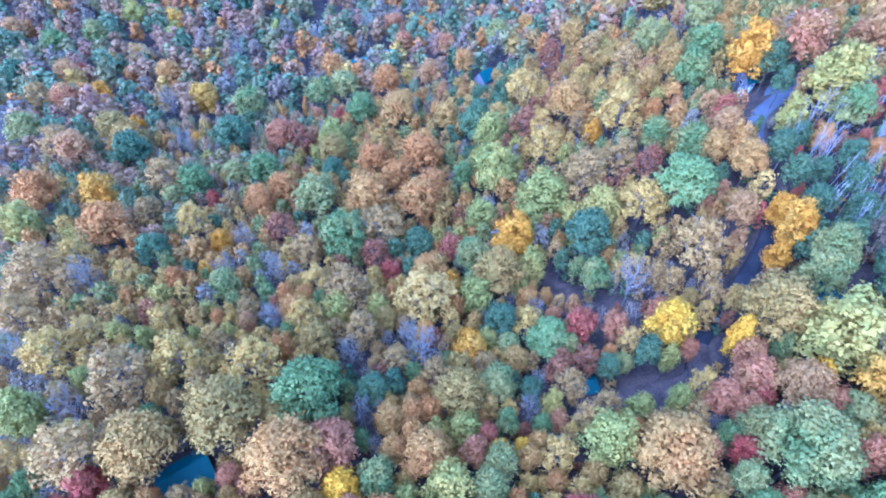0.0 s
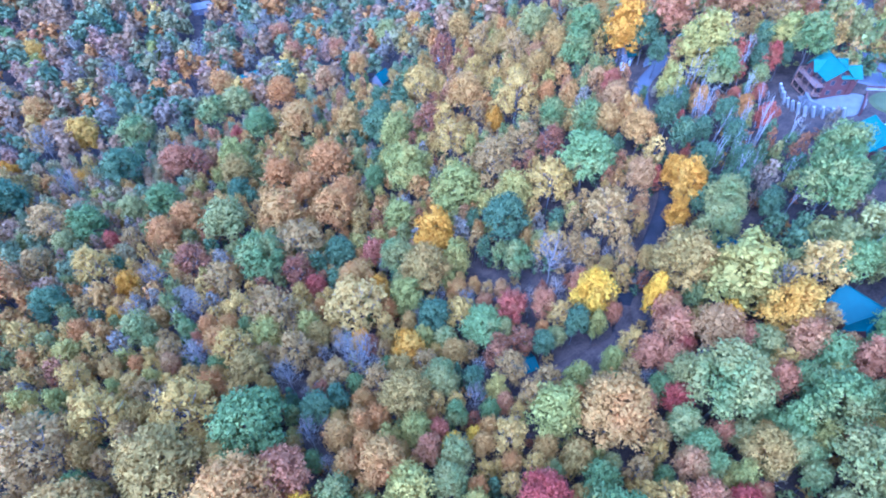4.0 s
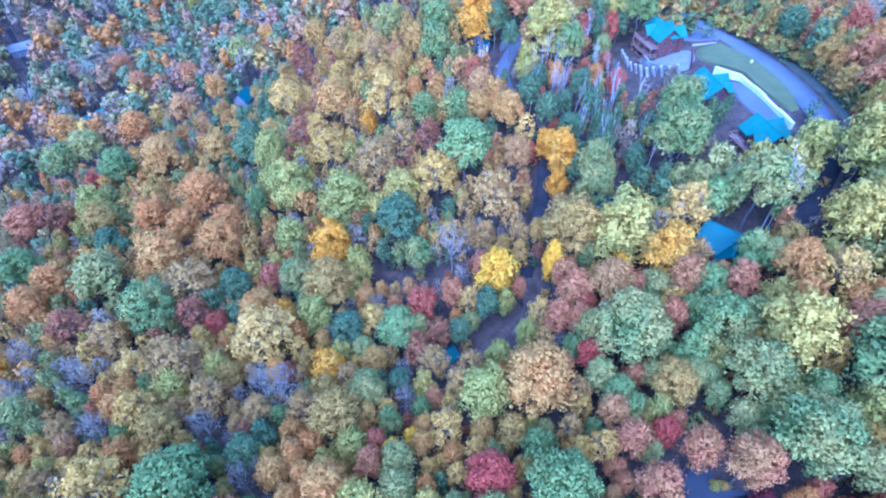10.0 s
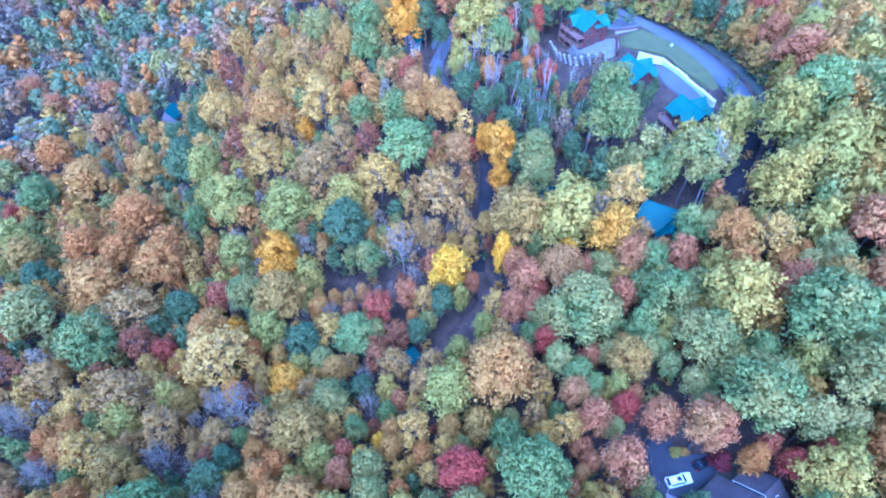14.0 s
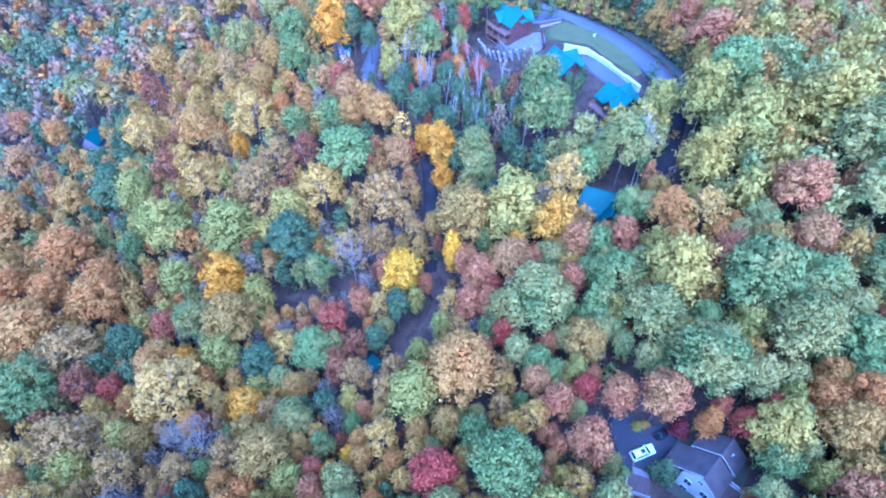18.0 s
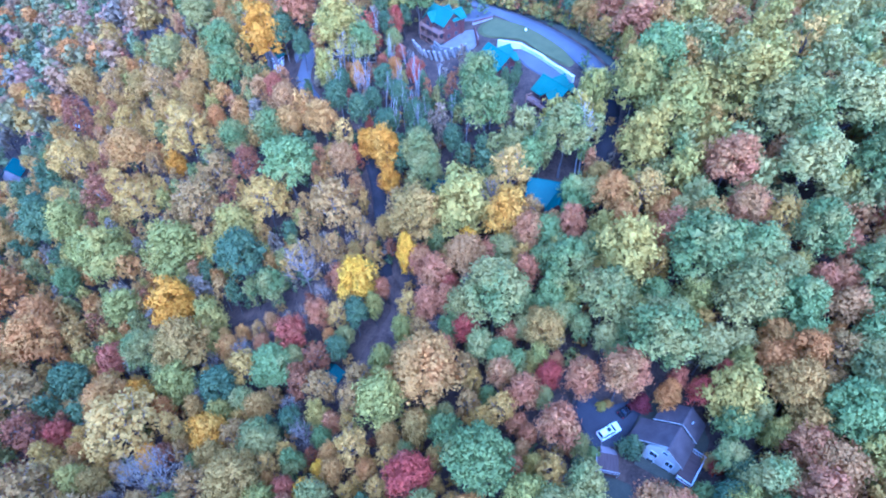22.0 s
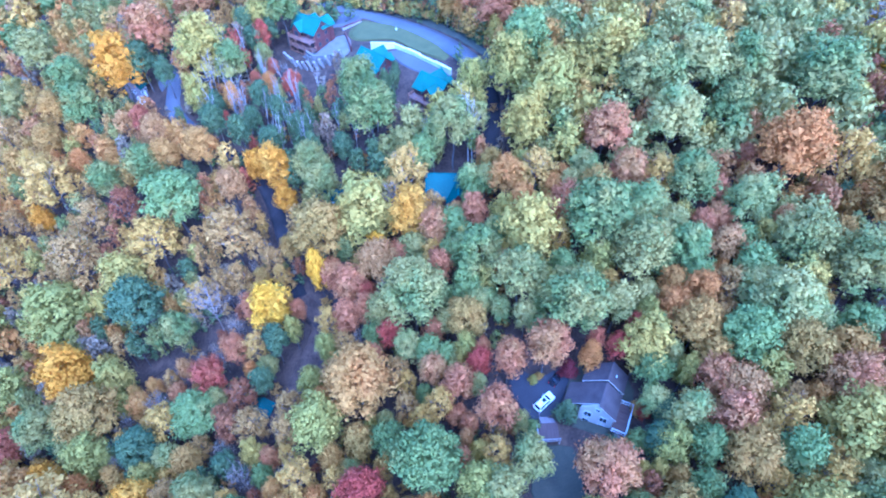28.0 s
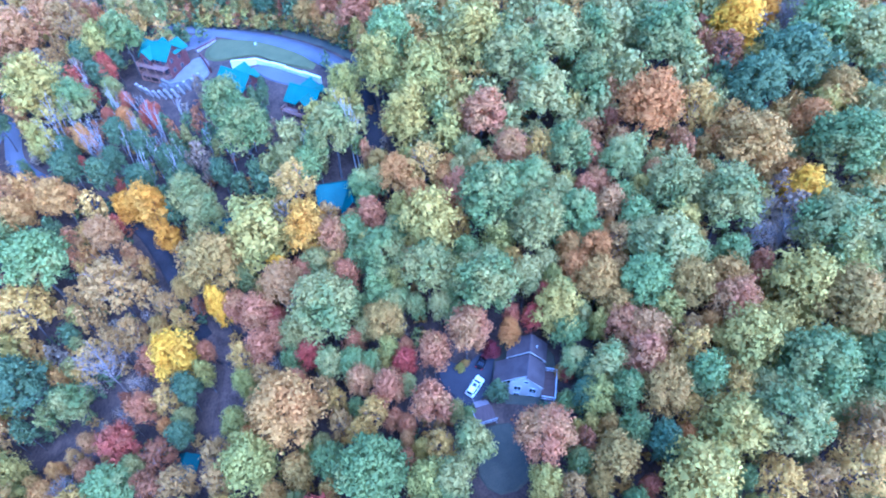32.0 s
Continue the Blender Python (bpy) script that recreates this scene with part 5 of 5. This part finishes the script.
# pale bare stems on the slope below the cabins
for k, (sx, sy, sh, tw) in enumerate([(98.0, 84.7, 17, 1), (89.2, 102.6, 15, 0), (91.4, 97.2, 14, 0), (89.7, 89.9, 14, 0), (89.4, 86.6, 14, 0), (91.2, 52.2, 17, 1), (96.0, 40.9, 22, 1), (92.1, 110.4, 14, 0), (95.8, 118.8, 13, 0), (96.2, 39.9, 20, 1), (90.3, 97.8, 15, 0), (91.2, 104.6, 14, 0), (90.6, 86.9, 14, 0), (97.0, 92.7, 14, 0), (101.9, 98.3, 13, 0), (101.8, 106.5, 13, 0), (93.8, 107.4, 13, 0), (97.0, 95.1, 14, 0), (86.4, 100.3, 13, 0)]):
    snag(sx, sy, sh, 3 + 5 * (k % 3), 137 * k, bool(tw))

# trees beside the upper cabin and behind the house below
for tone, sx, sy, sd, sh in (("teal", 109.0, 113.5, 6.0, 12), ("green", 106.0, 108.5, 5.2, 10), ("teal", 112.5, 119.0, 6.5, 14), ("red", 104.0, 104.0, 3.4, 8), ("teal", 114.5, 112.5, 5.0, 11),
                             ("orange", 60.2, -0.2, 4.6, 7), ("red", 54.7, -11.8, 2.8, 4)):
    plant(tone, sx, sy, sd, sh)


# ---- the rest of the wood: each tree takes after its neighbours ----
CLEAR_CELLS = {}
for u, v, w in KEEP_CLEAR:
    CLEAR_CELLS.setdefault((int(u // 16), int(v // 16)), []).append((u, v, w))


def fits(x, y, d, slack=0.40, margin=0.45):
    i, j = int(x // 16), int(y // 16)
    for a in (i - 1, i, i + 1):
        for b in (j - 1, j, j + 1):
            for u, v, w in CLEAR_CELLS.get((a, b), ()):
                if (x - u) ** 2 + (y - v) ** 2 < max(0.5, w + d * margin) ** 2:
                    return False
            for u, v, w, _ in CELLS.get((a, b), ()):
                if (x - u) ** 2 + (y - v) ** 2 < (slack * (d + w)) ** 2:
                    return False
    return True


CELLS = {}


def note(row):
    CELLS.setdefault((int(row[0] // 16), int(row[1] // 16)), []).append(row)


for row in PLANTED:
    note(row)
SEEN = np.array([(u, v) for u, v, _, _ in PLANTED])
SEEN_TONES = [row[3] for row in PLANTED]
pick = random.Random(11)
MIX_WEST = ["brown"] * 6 + ["grey"] * 3 + ["orange"] * 5 + ["olive"] * 5 + ["green"] * 4 + ["cream"] * 4 + ["pink"] * 2 + ["teal"] + ["maroon"] + ["lgreen"] * 3
MIX_SLOPE = ["green"] * 3 + ["teal"] * 12 + ["mauve"] * 5 + ["red"] + ["maroon"] * 3
# the muted rust, olive, green and rose tones carry painted haze
MIX_FAR = ["mauve"] * 2 + ["grey"] * 2 + ["haze_rust"] * 8 + ["haze_olive"] * 6 + ["haze_green"] * 9 + ["haze_rose"] * 3 + ["orange"] * 2 + ["cream", "teal"]
MIX_EAST = ["sage"] * 9 + ["green"] * 4 + ["lgreen"] * 6 + ["olive"] * 2 + ["cream"] * 3 + ["pink"] * 1 + ["brown"] * 1


def tone_for(x, y):
    if 78 < x < 112 and 58 < y < 128 and pick.random() < 0.9:
        return pick.choice(MIX_SLOPE)
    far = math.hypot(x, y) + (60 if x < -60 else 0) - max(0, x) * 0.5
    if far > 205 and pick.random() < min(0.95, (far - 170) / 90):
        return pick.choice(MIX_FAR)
    if pick.random() < 0.55:
        k = np.argsort((SEEN[:, 0] - x) ** 2 + (SEEN[:, 1] - y) ** 2)[:4]
        t = SEEN_TONES[pick.choice(list(k))]
        if t == "green" and x > 62 and y < 45:
            t = "sage"
        if t not in ("yellow", "red", "gold") or pick.random() < 0.08:
            return t
    return pick.choice(MIX_EAST if x > 45 and y < 40 else MIX_WEST)


def in_view_country(x, y):
    """The wedge of country the wood is planted in: the valley to the north-west and the ridge to the east."""
    a, r = math.degrees(math.atan2(x, y)), math.hypot(x, y)
    return (-43 < a < 20 and 22 < r < 500) or (-43 < a < 40 and 22 < r < 440) or (40 <= a < 138 and 22 < r < 215) or (r < 250 and -52 < a < 40) or (r < 150 and -62 < a < 40) or (r < 95 and -75 < a < 150)


FOREST = []
for ring_r, tries, dmin, dmax in ((130, 16000, 4.8, 9.5), (240, 26000, 5.0, 9.0), (500, 40000, 9.0, 15.0), (210, 16000, 3.6, 5.0)):
    for _ in range(tries):
        r = ring_r * math.sqrt(pick.random())
        a = radians(pick.uniform(-75, 150))
        x, y = r * math.sin(a), r * math.cos(a)
        if not in_view_country(x, y):
            continue
        d = pick.uniform(dmin, dmax) * (1.0 if x > 45 and y < 60 or r > 240 else 0.76)
        if 78 < x < 112 and 60 < y < 128:
            d *= 0.72
            if pick.random() < 0.72:
                continue
        if dmax < 6 and not (x > 40 and y < 75) and pick.random() < 0.75:
            continue
        if not fits(x, y, d, 0.29 if x > 45 and y < 60 else 0.34 if r < 240 else 0.33):
            continue
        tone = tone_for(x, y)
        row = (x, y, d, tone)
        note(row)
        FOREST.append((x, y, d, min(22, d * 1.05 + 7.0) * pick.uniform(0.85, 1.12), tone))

stem_rng = random.Random(33)
for _ in range(44):
    u, v = stem_rng.random(), stem_rng.random()
    x, y = 84 + 24 * u, 66 + 56 * v
    if fits(x, y, 1.5, 0.2):
        snag(x, y, stem_rng.uniform(13, 18), stem_rng.uniform(1, 7), stem_rng.uniform(0, 360), False)

near_wood = [f for f in FOREST if math.hypot(f[0], f[1]) < 98]
for f in near_wood:
    plant(f[4], f[0], f[1], f[2], f[3])


def woodland(name, rows, shapes, label):
    """Trees too many to count, joined into one sheet of wood."""
    r = random.Random(5)
    co, mi = [], []
    for x, y, d, h, tone in rows:
        t = r.choice(shapes["airy" if tone in ("brown", "cream", "grey", "mauve", "maroon", "haze_rose") else "full"])
        a = r.uniform(0, 6.28)
        c, s = math.cos(a), math.sin(a)
        m = np.array([[c * d, -s * d, 0], [s * d, c * d, 0], [0, 0, h]])
        crown, trunk = t[0], with_normals(t[1])
        both = np.concatenate([crown, trunk])
        pts = both[:, :3] @ m.T + np.array([x, y, ground_z(x, y) - 0.1])
        nrm = both[:, 3:] @ np.linalg.inv(m)
        co.append(np.concatenate([pts, nrm / np.linalg.norm(nrm, axis=2)[:, :, None]], 1))
        mi.append(np.concatenate([np.full(len(crown), TONE_NAMES.index(tone)), np.full(len(trunk), len(TONE_NAMES))]))
    pts, mi = np.concatenate(co), np.concatenate(mi).astype(np.int32)
    me = tri_mesh(name, pts, LEAF[TONE_NAMES[0]])
    for k in TONE_NAMES[1:]:
        me.materials.append(LEAF[k])
    me.materials.append(BARK)
    me.polygons.foreach_set("material_index", mi)
    return tagged(new(name, me), label, "woodland", kind="stuff")


stem = [np.concatenate([tube((0, 0, -0.05), (0.01, 0.01, 0.45), 0.024, 0.018, 4), tube((0.01, 0.01, 0.45), (0, 0.01, 0.85), 0.018, 0.008, 4)]) for s in range(2)]
MIDDLE = {"full": [(crown_arrays(100 + s, OVAL if s % 2 else ROUND, 5, 5, 0.046, low=0.42, core=7, heart=36, rough=0.4), stem[s % 2]) for s in range(6)],
          "airy": [(crown_arrays(110 + s, LOOSE, 4, 5, 0.042, low=0.36, core=4, ragged=0.25, heart=24, rough=0.4), np.concatenate([stem[s % 2], limb_arrays(s, limbs=4, twigs=0)])) for s in range(5)]}
FAR = {"full": [(crown_arrays(120 + s, PLAIN, 6, 5, 0.075, low=0.36, core=12, ragged=0.15, heart=12, rough=0.15), stem[s % 2]) for s in range(6)],
       "airy": [(crown_arrays(130 + s, PLAIN, 7, 5, 0.06, low=0.36, core=9, ragged=0.2, heart=10, rough=0.2), stem[s % 2]) for s in range(5)]}
woodland("hillside_woodland", [f for f in FOREST if 98 <= math.hypot(f[0], f[1]) < 235], MIDDLE, "mixed autumn woodland on the hillside, rust, olive and green")
woodland("valley_woodland", [f for f in FOREST if math.hypot(f[0], f[1]) >= 235], FAR, "distant autumn woodland on the valley floor, haze put into its leaf colours")


# ---- undergrowth: saplings and brush that fill the gaps between the stems ----
brush_rng = random.Random(21)
BRUSH = {"full": [(crown_arrays(150 + s, TUFT, 3, 4, 0.10, low=0.05, core=5, heart=0), stem[0][:8]) for s in range(4)],
         "airy": [(crown_arrays(160 + s, TUFT, 4, 4, 0.09, low=0.1, core=2, heart=0), stem[0][:8]) for s in range(3)]}
BRUSH_TONES = ["green"] * 4 + ["olive"] * 3 + ["brown"] * 4 + ["maroon"] * 2 + ["teal"] * 3 + ["grey"] * 2 + ["orange"]
brush = []
for _ in range(12000):
    r, a = 240 * math.sqrt(brush_rng.random()), radians(brush_rng.uniform(-75, 150))
    x, y, d = r * math.sin(a), r * math.cos(a), brush_rng.uniform(1.8, 4.2)
    if not in_view_country(x, y) or any((x - u) ** 2 + (y - v) ** 2 < max(0.5, w - 0.6 + d * 0.4) ** 2
                                        for i in (-1, 0, 1) for j in (-1, 0, 1) for u, v, w in CLEAR_CELLS.get((int(x // 16) + i, int(y // 16) + j), ())):
        continue
    brush.append((x, y, d, d * brush_rng.uniform(0.8, 1.9), brush_rng.choice(BRUSH_TONES)))
for px, py, qx, qy, n in ((190, 166, 151, 112, 110), (151, 112, 141, 72, 120), (141, 72, 124, 45, 90), (113, 36, 124, 45, 20), (126, 100, 118, 112, 14)):
    for _ in range(n):
        k = brush_rng.random()
        x, y, d = px + (qx - px) * k + brush_rng.uniform(-1, 7), py + (qy - py) * k + brush_rng.uniform(-3, 3), brush_rng.uniform(3.0, 5.8)
        brush.insert(0, (x + 4.5, y, d, d * brush_rng.uniform(1.2, 2.2), brush_rng.choice(("green", "teal", "teal", "olive", "green", "sage", "brown"))))
for _ in range(420):
    k = brush_rng.random()
    p = Vector((146.5, 128)).lerp(Vector((141, 70)), k) if brush_rng.random() < 0.6 else Vector((141, 70)).lerp(Vector((126, 45)), k)
    d = brush_rng.uniform(2.0, 4.0)
    brush.insert(0, (p.x + brush_rng.uniform(0.4, 6.5), p.y - brush_rng.uniform(0, 2), d, d * brush_rng.uniform(1.1, 2.1), brush_rng.choice(("green", "teal", "olive", "brown", "maroon", "lgreen"))))
woodland("undergrowth", brush[:5900], BRUSH, "low brush and saplings under the forest trees")
